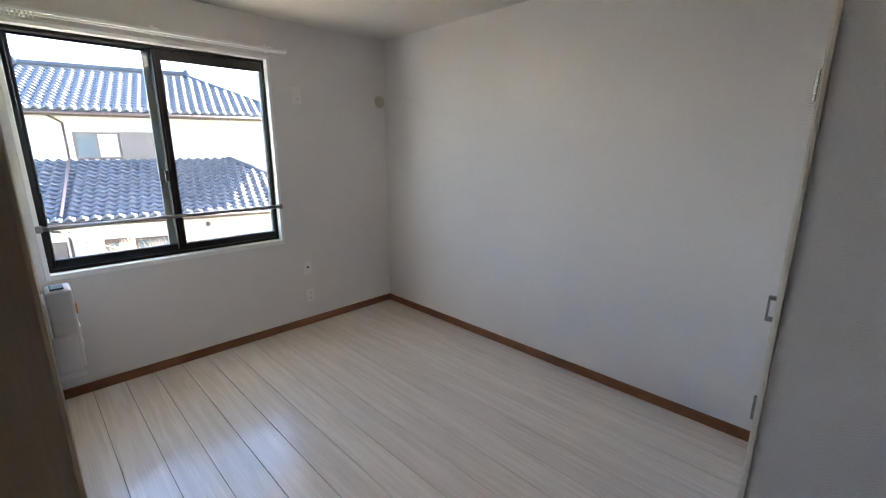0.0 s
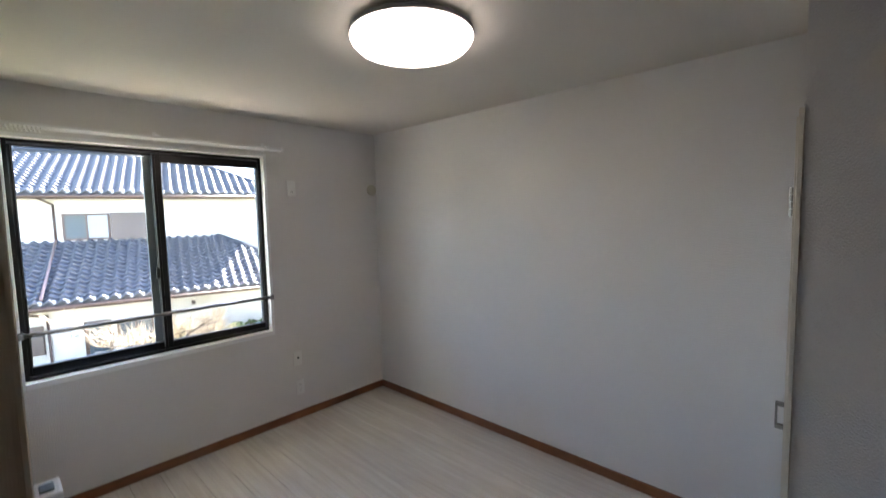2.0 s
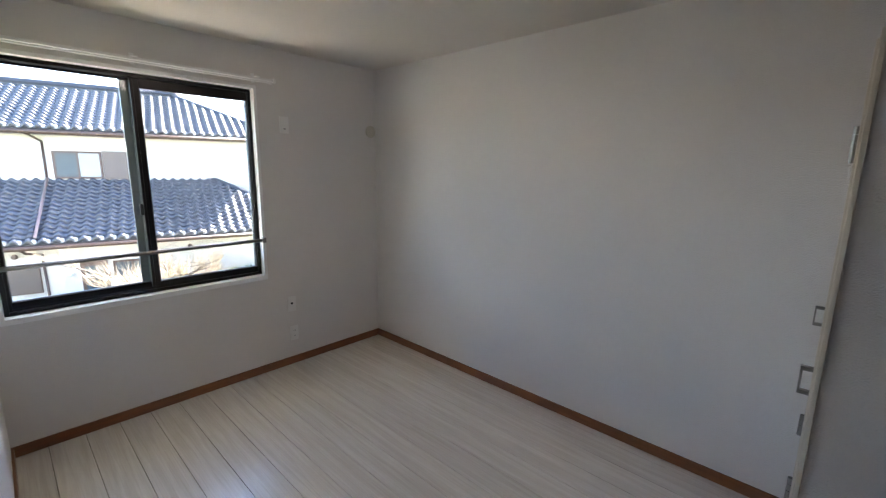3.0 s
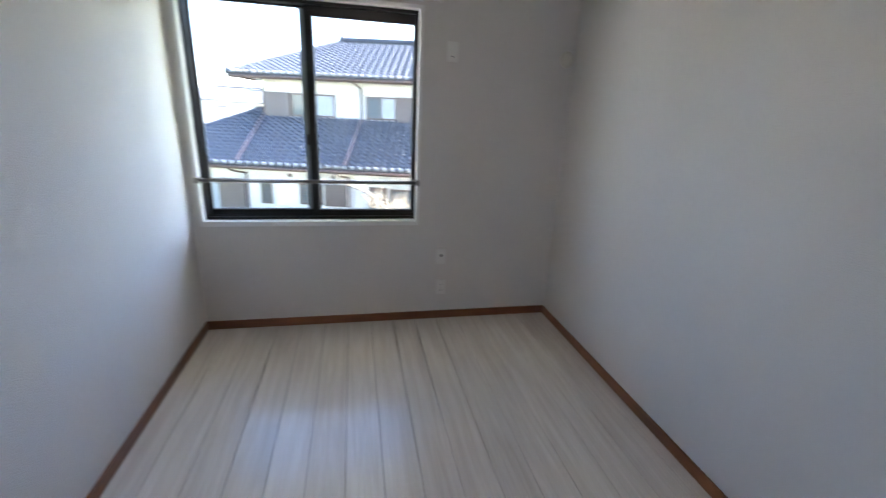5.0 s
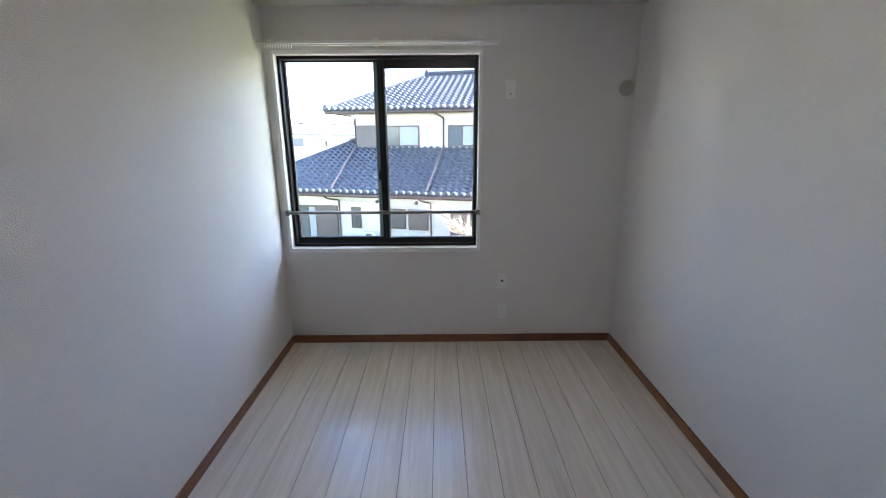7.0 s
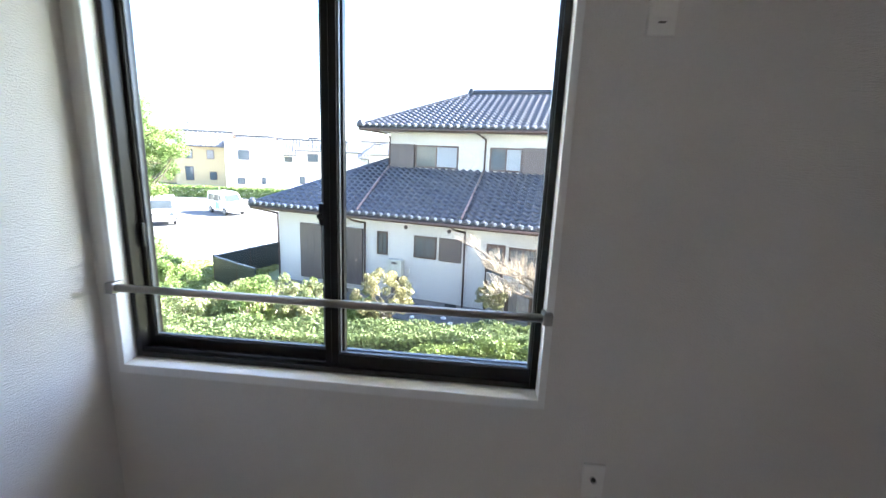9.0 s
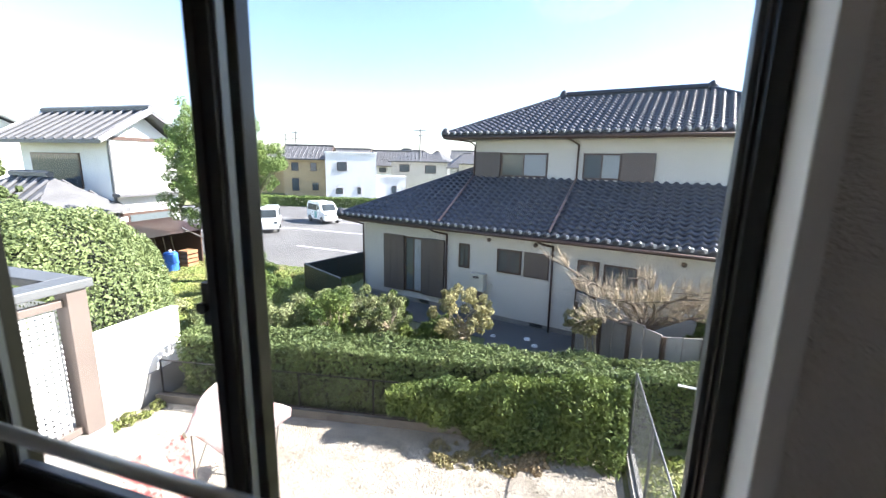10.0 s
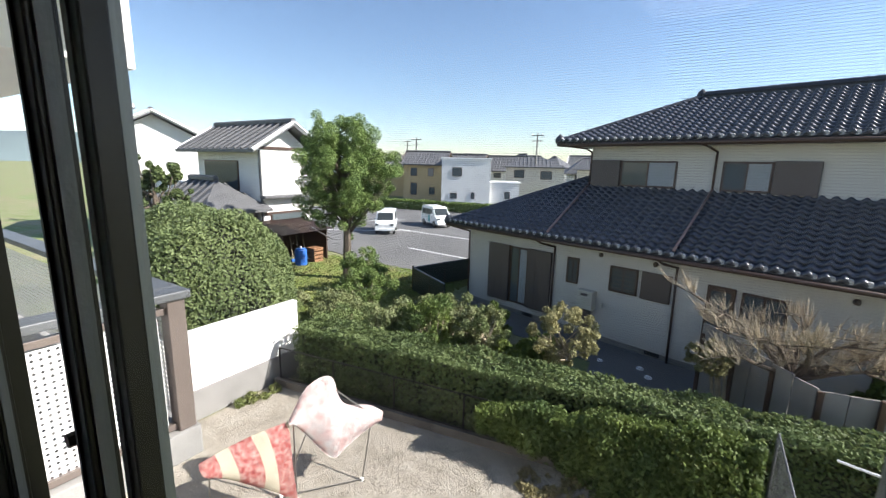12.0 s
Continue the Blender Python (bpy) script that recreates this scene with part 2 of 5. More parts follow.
def boxes(*pairs, bevel=0.0):
    bm = bmesh.new()
    for lo, hi in pairs:
        box(bm, lo, hi, bevel)
    return bm


def tube(bm, a, b, r, r2=None, seg=10):
    a, b = Vector(a), Vector(b)
    d = b - a
    m = Matrix.Translation((a + b) / 2) @ d.to_track_quat("Z", "Y").to_matrix().to_4x4()
    bmesh.ops.create_cone(bm, cap_ends=True, segments=seg, radius1=r, radius2=r if r2 is None else r2, depth=d.length, matrix=m)
    return bm


def lathe(bm, centre, profile, seg=40, axis="Z"):
    """Turn a profile of (radius, height) about an axis through centre."""
    rings = []
    for r, h in profile:
        ring = []
        for k in range(seg):
            a = 2 * math.pi * k / seg
            p = Vector((r * math.cos(a), r * math.sin(a), h))
            if axis == "Y":
                p = Vector((p.x, -p.z, p.y))
            ring.append(bm.verts.new(Vector(centre) + p))
        rings.append(ring)
    for a, b in zip(rings, rings[1:]):
        for k in range(seg):
            bm.faces.new((a[k], a[(k + 1) % seg], b[(k + 1) % seg], b[k]))
    bm.faces.new(rings[0][::-1])
    bm.faces.new(rings[-1])
    bmesh.ops.recalc_face_normals(bm, faces=bm.faces[:])
    return bm


def mesh_of(name, bm, mat, smooth=False):
    me = bpy.data.meshes.new(name)
    bm.to_mesh(me)
    bm.free()
    if smooth:
        for p in me.polygons:
            p.use_smooth = True
    me.materials.append(mat)
    return me


def solid(name, bm, mat, label="", category="", group="", kind="structure", smooth=False):
    return tagged(new(name, mesh_of(name, bm, mat, smooth)), label, category, group, kind)


def thing(name, at, label, category, group="", kind=""):
    ob = new(name)
    ob.location = at
    return tagged(ob, label, category, group, kind)


def part(name, bm, mat, parent, label="", smooth=False, kind=""):
    """One mesh, given in world coordinates, under a thing or a part."""
    ob = new(name, bm if isinstance(bm, bpy.types.Mesh) else mesh_of(name, bm, mat, smooth))
    ob.parent = parent
    if parent.type == "EMPTY":
        ob.matrix_parent_inverse = Matrix.Translation(parent.location).inverted()
    return tagged(ob, label, kind=kind)


def raw_mesh(name, verts, faces, mat, smooth=False):
    me = bpy.data.meshes.new(name)
    me.from_pydata([tuple(v) for v in verts], [], faces)
    me.materials.append(mat)
    if smooth:
        for p in me.polygons:
            p.use_smooth = True
    return me


rng = np.random.default_rng(7)


def leaves(name, pts, normals, size, mat):
    """Folded four-cornered leaves at the points, turned at random about the outward normals."""
    n = len(pts)
    nrm = normals + rng.normal(0, 0.75, (n, 3))
    nrm /= np.linalg.norm(nrm, axis=1)[:, None] + 1e-9
    t = np.cross(nrm, rng.normal(size=(n, 3)))
    t /= np.linalg.norm(t, axis=1)[:, None] + 1e-9
    b = np.cross(nrm, t)
    s = (size * rng.uniform(0.55, 1.3, n))[:, None]
    v = np.empty((n, 4, 3))
    v[:, 0], v[:, 1] = pts - t * s, pts - b * s * 0.45 + nrm * s * 0.12
    v[:, 2], v[:, 3] = pts + t * s, pts + b * s * 0.45 + nrm * s * 0.12
    me = bpy.data.meshes.new(name)
    me.vertices.add(4 * n)
    me.vertices.foreach_set("co", v.reshape(-1))
    me.loops.add(4 * n)
    me.loops.foreach_set("vertex_index", np.arange(4 * n, dtype=np.int32))
    me.polygons.add(n)
    me.polygons.foreach_set("loop_start", np.arange(0, 4 * n, 4, dtype=np.int32))
    me.update(calc_edges=True)
    me.materials.append(mat)
    return me


def on_clumps(n, centres, radii):
    """Points near the surfaces of many clumps, and the outward normals."""
    c = np.asarray(centres, float)
    r = np.asarray(radii, float)
    w = (r.mean(axis=1) ** 2) if r.ndim > 1 else r ** 2
    k = rng.choice(len(c), n, p=w / w.sum())
    d = rng.normal(size=(n, 3))
    d /= np.linalg.norm(d, axis=1)[:, None]
    rr = r[k] if r.ndim > 1 else r[k][:, None]
    return c[k] + d * rr * (rng.uniform(0.25, 1.0, (n, 1)) ** 0.45), d


def on_box_hedge(n, a, b, half, z0, z1, lump=0.1):
    """Points on a clipped hedge that runs from a to b: top and both faces, slightly uneven."""
    a, b = np.array(a, float), np.array(b, float)
    d = (b - a) / np.linalg.norm(b - a)
    side = np.array([-d[1], d[0]])
    s = rng.uniform(0, 1, n)
    face = rng.choice(3, n, p=[0.34, 0.4, 0.26])
    across = np.where(face == 0, rng.uniform(-half, half, n), np.where(face == 1, -half, half))
    zz = np.where(face == 0, z1, z0 + (z1 - z0) * rng.uniform(0, 1, n))
    xy = a + (b - a) * s[:, None] + side * across[:, None]
    w = np.array([noise.noise(Vector((x * 1.6, y * 1.6, z * 1.6))) for x, y, z in zip(xy[:, 0], xy[:, 1], zz)])
    depth = w * lump - rng.uniform(0, 0.13, n)
    nrm = np.zeros((n, 3))
    nrm[face == 0] = (0, 0, 1)
    nrm[face == 1] = (-side[0], -side[1], 0.2)
    nrm[face == 2] = (side[0], side[1], 0.2)
    return np.c_[xy, zz] + nrm * depth[:, None], nrm


# ---- the room: shell ----
W, CEIL, BACK = -2.505, 2.4, -4.3
T = 0.14
WX0, WX1, WZ0, WZ1 = -2.460, -1.041, 0.741, 2.132       # window opening
CX, CY = -0.933, -3.115                                  # corner of the closet
DY0, DY1, DZ = -3.72, -2.76, 2.02                       # doorway in the left wall

bm = boxes(((W - T, 0, -0.1), (WX0, T, 2.6)), ((WX1, 0, -0.1), (T, T, 2.6)),
           ((WX0, 0, -0.1), (WX1, T, WZ0)), ((WX0, 0, WZ1), (WX1, T, 2.6)))
solid("wall_north", bm, M_WALL, "white textured wallpaper wall round the sliding window", "wall")
solid("wall_east", boxes(((0, BACK, -0.1), (T, 0, 2.6))), M_WALL, "plain white textured wallpaper wall", "wall")
bm = boxes(((W - T, DY1, -0.1), (W, 0, 2.6)), ((W - T, BACK, -0.1), (W, DY0, 2.6)), ((W - T, DY0, DZ), (W, DY1, 2.6)))
solid("wall_west", bm, M_WALL, "white textured wallpaper wall with the doorway", "wall")
solid("wall_south", boxes(((W - 1.5, BACK - T, -0.1), (T, BACK, 2.6))), M_WALL, "plain white wall behind the entry", "wall")
solid("wall_closet_side", boxes(((CX, BACK, 0), (CX + 0.1, CY - 0.004, CEIL))), M_WALL, "white wallpaper side of the closet", "wall")
bm = boxes(((CX, CY - 0.004, 1.93), (0, CY + 0.0, CEIL)), ((CX + 0.1, CY - 0.1, 1.93), (0, CY - 0.004, CEIL)))
solid("wall_closet_front", bm, M_WALL, "white wallpaper strip above the closet doors", "wall")
solid("ceiling", boxes(((W - 1.5, BACK - T, CEIL), (T, T, CEIL + 0.12))), M_CEIL, "off-white papered ceiling", "ceiling")
solid("wall_hall_west", boxes(((W - 1.5 - T, BACK - T, -0.1), (W - 1.5, T, 2.6))), M_HALL, "beige wallpaper wall of the hall", "wall")
solid("wall_hall_north", boxes(((W - 1.5, -2.0, -0.1), (W - T, -1.86, 2.6))), M_HALL, "beige wallpaper end of the hall", "wall")

bm = boxes(((W + 0.0, -0.012, 0), (0, 0, 0.062)), bevel=0.003)
solid("baseboard_north", bm, M_BASE, "reddish brown wooden skirting board", "skirting")
solid("baseboard_east", boxes(((-0.012, CY + 0.03, 0), (0, -0.012, 0.062)), bevel=0.003), M_BASE, "reddish brown wooden skirting board", "skirting")
solid("baseboard_west", boxes(((W, DY1 + 0.07, 0), (W + 0.012, -0.012, 0.062)), bevel=0.003), M_BASE, "reddish brown wooden skirting board", "skirting")

# doorway lining and its casing
bm = boxes(((W - T - 0.012, DY1 - 0.025, 0), (W + 0.016, DY1, DZ)), ((W - T - 0.012, DY0, 0), (W + 0.016, DY0 + 0.025, DZ)),
           ((W - T - 0.012, DY0 + 0.025, DZ - 0.025), (W + 0.016, DY1 - 0.025, DZ)), bevel=0.004)
solid("door_frame", bm, M_LINING, "beige wooden lining of the open doorway", "door frame")
bm = boxes(((W, DY1, 0), (W + 0.014, DY1 + 0.05, DZ + 0.05)), ((W, DY0 - 0.05, 0), (W + 0.014, DY0, DZ + 0.05)),
           ((W, DY0, DZ), (W + 0.014, DY1, DZ + 0.05)), bevel=0.003)
solid("trim", bm, M_CASING, "cream wooden casing round the doorway", "trim")

# closet with folding doors
closet = thing("closet_door", (CX + 0.45, CY, 0), "cream folding closet doors, closed, in a moulded casing", "closet door")
bm = boxes(((CX - 0.006, CY - 0.003, 0), (CX + 0.035, CY + 0.010, 1.92)), ((CX + 0.012, CY + 0.0085, 0), (CX + 0.022, CY + 0.016, 1.90)),
           ((CX + 0.035, CY - 0.003, 1.885), (-0.002, CY + 0.010, 1.92)), bevel=0.002)
part("casing", bm, M_CASING, closet, "cream moulded casing")
for k in range(4):
    x0 = CX + 0.038 + k * 0.228
    leaf = part("door_leaf", boxes(((x0, CY - 0.03, 0.012), (x0 + 0.224, CY - 0.002, 1.88)), bevel=0.002), M_TRIM, closet)
    if k in (0, 2):
        for z in (0.62, 1.62):
            bm = bmesh.new()
            for j in range(4):
                tube(bm, (x0 + 0.006, CY + 0.019, z + j * 0.021), (x0 + 0.006, CY + 0.019, z + j * 0.021 + 0.019), 0.008)
            part("hinge", bm, M_STEEL, leaf, "steel barrel hinge")
    if k in (0, 3):
        xh = x0 + (0.06 if k == 0 else 0.16)
        bm = boxes(((xh, CY - 0.004, 0.945), (xh + 0.018, CY + 0.044, 0.957)), ((xh, CY - 0.004, 1.018), (xh + 0.018, CY + 0.044, 1.03)),
                   ((xh, CY + 0.038, 0.957), (xh + 0.018, CY + 0.044, 1.018)), bevel=0.0015)
        part("handle", bm, M_STEEL, leaf, "squared steel pull handle")

# ---- window ----
win = tagged(new("window_1"), "dark bronze aluminium sliding window with two sashes", "window", kind="structure")
win.location = (-1.755, 0.06, WZ0)
tw = 0.023
bm = boxes(((WX0, -0.006, WZ0), (WX0 + tw, T, WZ1)), ((WX1 - tw, -0.006, WZ0), (WX1, T, WZ1)),
           ((WX0 + tw, -0.006, WZ1 - tw), (WX1 - tw, T, WZ1)), ((WX0 + tw, -0.010, WZ0), (WX1 - tw, T, WZ0 + tw + 0.010)), bevel=0.0025)
part("window_trim", bm, M_TRIM, win, "white wooden window lining")
fx0, fx1, fz0, fz1 = WX0 + tw + 0.001, WX1 - tw - 0.001, WZ0 + tw + 0.012, WZ1 - tw - 0.001
Y0 = 0.045
fw = 0.020
bm = boxes(((fx0, Y0, fz0), (fx0 + fw, Y0 + 0.11, fz1)), ((fx1 - fw, Y0, fz0), (fx1, Y0 + 0.040, fz1)), ((fx1 - 0.007, Y0 + 0.040, fz0), (fx1, Y0 + 0.09, fz1)),
           ((fx0 + fw, Y0, fz1 - fw), (fx1 - fw, Y0 + 0.11, fz1)), ((fx0 + fw, Y0, fz0), (fx1 - fw, Y0 + 0.11, fz0 + fw)),
           ((fx0 + fw, Y0 + 0.012, fz0 + fw), (fx1 - fw, Y0 + 0.016, fz0 + fw + 0.012)),
           ((fx0 + fw, Y0 + 0.052, fz0 + fw), (fx1 - fw, Y0 + 0.056, fz0 + fw + 0.012)), bevel=0.0015)
part("window_frame", bm, M_ALU, win, "dark bronze aluminium outer frame")
MID = -1.735


def sash(x0, x1, y, left, right, top, bottom):
    z0, z1 = fz0 + fw + 0.002, fz1 - fw - 0.002
    d = 0.028
    bm = boxes(((x0, y, z0), (x0 + left, y + d, z1)), ((x1 - right, y, z0), (x1, y + d, z1)),
               ((x0 + left, y, z1 - top), (x1 - right, y + d, z1)), ((x0 + left, y, z0), (x1 - right, y + d, z0 + bottom)), bevel=0.0025)
    # raised ribs along the stiles
    for xa in (x0 + left * 0.35, x1 - right * 0.55):
        box(bm, (xa, y - 0.003, z0 + 0.01), (xa + 0.006, y + 0.001, z1 - 0.01))
    s = part("sash", bm, M_ALU, win)
    g = part("pane", boxes(((x0 + left - 0.004, y + 0.012, z0 + bottom - 0.004), (x1 - right + 0.004, y + 0.016, z1 - top + 0.004))), M_GLASS, s, "clear glass")
    g.visible_shadow = False
    gz = 0.006
    bm = boxes(((x0 + left, y + 0.007, z0 + bottom), (x0 + left + gz, y + 0.021, z1 - top)), ((x1 - right - gz, y + 0.007, z0 + bottom), (x1 - right, y + 0.021, z1 - top)),
               ((x0 + left + gz, y + 0.007, z0 + bottom), (x1 - right - gz, y + 0.021, z0 + bottom + gz)))
    part("gasket", bm, M_GASKET, s, "grey rubber glazing bead")
    return s


s_right = sash(MID - 0.028, fx1 - fw + 0.006, Y0 + 0.010, 0.044, 0.010, 0.058, 0.040)
s_left = sash(fx0 + fw - 0.006, MID + 0.024, Y0 + 0.050, 0.020, 0.044, 0.012, 0.036)
bm = boxes(((MID - 0.046, Y0 + 0.014, 1.27), (MID - 0.026, Y0 + 0.034, 1.34)), bevel=0.004)
tube(bm, (MID - 0.04, Y0 + 0.005, 1.30), (MID - 0.04, Y0 + 0.018, 1.30), 0.009)
part("latch", bm, M_BLACK, s_right, "black crescent sash latch")
part("pull_catch", boxes(((fx0 + 0.028, Y0 + 0.040, 1.16), (fx0 + 0.040, Y0 + 0.052, 1.24)), bevel=0.003), M_BLACK, s_left, "black finger pull")

screen = thing("insect_screen", (-1.4, Y0 + 0.1, fz0), "fine grey insect screen in a dark frame outside the window", "insect screen")
sx0, sx1 = -1.800, fx1 - 0.005
z0, z1 = fz0 + fw + 0.002, fz1 - fw - 0.002
bm = boxes(((sx0, Y0 + 0.092, z0), (sx0 + 0.049, Y0 + 0.106, z1)), ((sx1 - 0.003, Y0 + 0.092, z0), (sx1 + 0.005, Y0 + 0.106, z1)),
           ((sx0 + 0.049, Y0 + 0.092, z1 - 0.018), (sx1 - 0.003, Y0 + 0.106, z1)), ((sx0 + 0.049, Y0 + 0.092, z0), (sx1 - 0.003, Y0 + 0.106, z0 + 0.022)), bevel=0.001)
part("screen_frame", bm, M_MESHFRAME, screen)
me = raw_mesh("mesh_sheet", [(sx0 + 0.02, Y0 + 0.099, z0 + 0.02), (sx1, Y0 + 0.099, z0 + 0.02), (sx1, Y0 + 0.099, z1 - 0.016), (sx0 + 0.02, Y0 + 0.099, z1 - 0.016)], [(0, 1, 2, 3)], M_SCREEN)
sheet = part("mesh_sheet", me, M_SCREEN, screen, "fine woven mesh")
sheet.visible_shadow = False

# safety bar across the window
bar = thing("safety_bar", (-1.75, -0.03, 1.04), "brushed steel safety bar across the window", "safety bar")
BZ = 1.043
bm = bmesh.new()
tube(bm, (WX0 + 0.012, -0.013, BZ), (WX1 - 0.012, -0.013, BZ), 0.0125, seg=16)
part("rail", bm, M_STEEL, bar, smooth=True)
for x in (WX0 + 0.004, WX1 - 0.034):
    bm = boxes(((x, -0.028, BZ - 0.019), (x + 0.03, 0.02, BZ + 0.019)), bevel=0.006)
    part("bracket", bm, M_STEEL, bar)

# curtain rail above the window
rail = thing("curtain_rail", (-1.73, -0.05, 2.15), "white double curtain rail with runners, no curtain", "curtain rail")
for y, z in ((-0.035, 2.155), (-0.085, 2.158)):
    bm = boxes(((W + 0.004, y - 0.009, z), (-0.955, y + 0.009, z + 0.016)), bevel=0.002)
    part("track", bm, M_TRIM, rail)
    bm = boxes(((-0.953, y - 0.013, z - 0.006), (-0.938, y + 0.013, z + 0.022)), bevel=0.003)
    part("end_cap", bm, M_PLASTIC, rail)
for x in (-2.44, -1.75, -1.06):
    bm = boxes(((x - 0.012, -0.098, 2.176), (x + 0.012, 0.0, 2.182)), ((x - 0.012, -0.004, 2.15), (x + 0.012, 0.0, 2.21)), bevel=0.001)
    part("bracket", bm, M_TRIM, rail)
for k in range(12):
    x = W + 0.03 + k * 0.017
    bm = bmesh.new()
    tube(bm, (x, -0.085, 2.146), (x, -0.085, 2.158), 0.006, seg=8)
    tube(bm, (x - 0.003, -0.085, 2.138), (x + 0.003, -0.085, 2.138), 0.008, seg=10)
    part("runner", bm, M_PLASTIC, rail)


# ---- small fixtures ----
def wall_plate(name, x, z, w, h, label, category):
    ob = thing(name, (x, 0, z), label, category)
    part("plate", boxes(((x - w / 2, -0.008, z - h / 2), (x + w / 2, 0, z + h / 2)), bevel=0.002), M_PLASTIC, ob)
    return ob


p = wall_plate("aerial_socket", -0.866, 0.503, 0.07, 0.12, "white aerial socket plate with a dark jack", "wall socket")
bm = bmesh.new()
tube(bm, (-0.866, -0.013, 0.509), (-0.866, -0.006, 0.509), 0.009)
part("jack", bm, M_BLACK, p, "dark coaxial jack")
p = wall_plate("power_socket", -0.857, 0.258, 0.07, 0.12, "white double power socket plate", "wall socket")
for dz in (-0.022, 0.022):
    q = part("outlet", boxes(((-0.875, -0.011, 0.258 + dz - 0.016), (-0.839, -0.007, 0.258 + dz + 0.016)), bevel=0.0015), M_PLASTIC, p)
    for dx in (-0.006, 0.006):
        part("slot", boxes(((-0.858 + dx, -0.0118, 0.258 + dz - 0.005), (-0.856 + dx, -0.0105, 0.258 + dz + 0.005))), M_BLACK, q, "dark slot")
p = wall_plate("air_conditioner_socket", -0.849, 1.883, 0.07, 0.12, "white high power socket for an air conditioner", "wall socket")
part("outlet", boxes(((-0.872, -0.011, 1.865), (-0.826, -0.007, 1.901)), bevel=0.002), M_PLASTIC, p)
part("slot", boxes(((-0.858, -0.0118, 1.852), (-0.840, -0.0105, 1.856))), M_BLACK, p, "dark slot")

vent = thing("pipe_hole_cover", (-0.057, 0, 1.888), "round aged ivory cover of a pipe hole", "wall cap")
bm = bmesh.new()
lathe(bm, (-0.057, 0.0, 1.888), [(0.052, 0.0), (0.052, 0.006), (0.047, 0.012), (0.030, 0.015), (0.006, 0.016)], 36, "Y")
part("cap", bm, M_IVORY, vent, smooth=True)

LX, LY = -1.275, -1.905
lamp = thing("ceiling_lamp", (LX, LY, CEIL), "round white ceiling lamp, switched on", "ceiling lamp")
bm = bmesh.new()
lathe(bm, (LX, LY, 0), [(0.215, CEIL), (0.215, CEIL - 0.012), (0.248, CEIL - 0.014), (0.248, CEIL - 0.034)], 64)
part("base_ring", bm, M_GASKET, lamp, "grey base ring", smooth=False)
bm = bmesh.new()
lathe(bm, (LX, LY, CEIL - 0.034), [(0.246, 0.004), (0.250, -0.006), (0.243, -0.022), (0.221, -0.044), (0.16, -0.062), (0.085, -0.072), (0.01, -0.075)], 64)
part("shade", bm, M_LAMP, lamp, "glowing white diffuser", smooth=True)

SX, SY = -1.59, -2.60
det = thing("smoke_detector", (SX, SY, CEIL), "round ivory smoke detector with dark slots", "smoke detector")
bm = bmesh.new()
lathe(bm, (SX, SY, CEIL), [(0.062, 0), (0.062, -0.012), (0.052, -0.02), (0.05, -0.032), (0.038, -0.038), (0.034, -0.046), (0.004, -0.048)], 40)
part("body", bm, M_IVORY, det, smooth=True)
for k in range(8):
    a = k * math.pi / 4 + 0.3
    c = Vector((SX + 0.0405 * math.cos(a), SY + 0.0405 * math.sin(a), CEIL - 0.0385))
    bm = bmesh.new()
    bmesh.ops.create_cube(bm, size=1, matrix=Matrix.Translation(c) @ pose(0, 0, 0, 0, 0, math.degrees(a)) @ Matrix.Diagonal((0.006, 0.024, 0.008, 1)))
    part("slot", bm, M_BLACK, det, "dark slot")

ry = -2.46
rem = thing("remote_holder", (W, ry, 1.24), "white lamp remote control in a wall holder", "remote holder")
part("cradle", boxes(((W, ry - 0.03, 1.185), (W + 0.018, ry + 0.03, 1.29)), ((W, ry - 0.03, 1.175), (W + 0.044, ry + 0.03, 1.185)),
                     ((W + 0.006, ry - 0.03, 1.185), (W + 0.042, ry - 0.026, 1.24)), ((W + 0.006, ry + 0.026, 1.185), (W + 0.042, ry + 0.03, 1.24)), bevel=0.002), M_PLASTIC, rem)
ctl = part("remote", boxes(((W + 0.019, ry - 0.024, 1.186), (W + 0.047, ry + 0.024, 1.302)), bevel=0.003), M_PLASTIC, rem)
part("infrared_window", boxes(((W + 0.025, ry - 0.012, 1.300), (W + 0.040, ry + 0.012, 1.304)), bevel=0.0015), M_BLACK, ctl, "dark infrared window")
part("button", boxes(((W + 0.046, ry - 0.008, 1.262), (W + 0.050, ry + 0.008, 1.276)), bevel=0.001), M_ORANGE, ctl, "orange button")
for z in (1.21, 1.232):
    part("button", boxes(((W + 0.046, ry - 0.014, z), (W + 0.049, ry + 0.014, z + 0.012)), bevel=0.001), M_PLASTIC, ctl)
sw = thing("light_switch", (W, ry, 1.1), "white wide rocker light switch", "light switch")
part("plate", boxes(((W, ry - 0.035, 1.04), (W + 0.009, ry + 0.035, 1.16)), bevel=0.002), M_PLASTIC, sw)
part("rocker", boxes(((W + 0.007, ry - 0.022, 1.06), (W + 0.014, ry + 0.022, 1.14)), bevel=0.003), M_PLASTIC, sw)

# ---- outside: ground ----
solid("ground", boxes(((-900, 0.16, G - 0.3), (900, 1500, G)), ((-900, -900, G - 0.3), (900, 0.16, G))), M_SOIL, "grass and bare soil reaching to the horizon", "ground")
HA, HB = Vector((-9.3, 5.62, 0)), Vector((0.0, 7.05, 0))     # kerb line at the foot of the hedge
hd = (HB - HA).normalized()
hn = Vector((-hd.y, hd.x, 0))


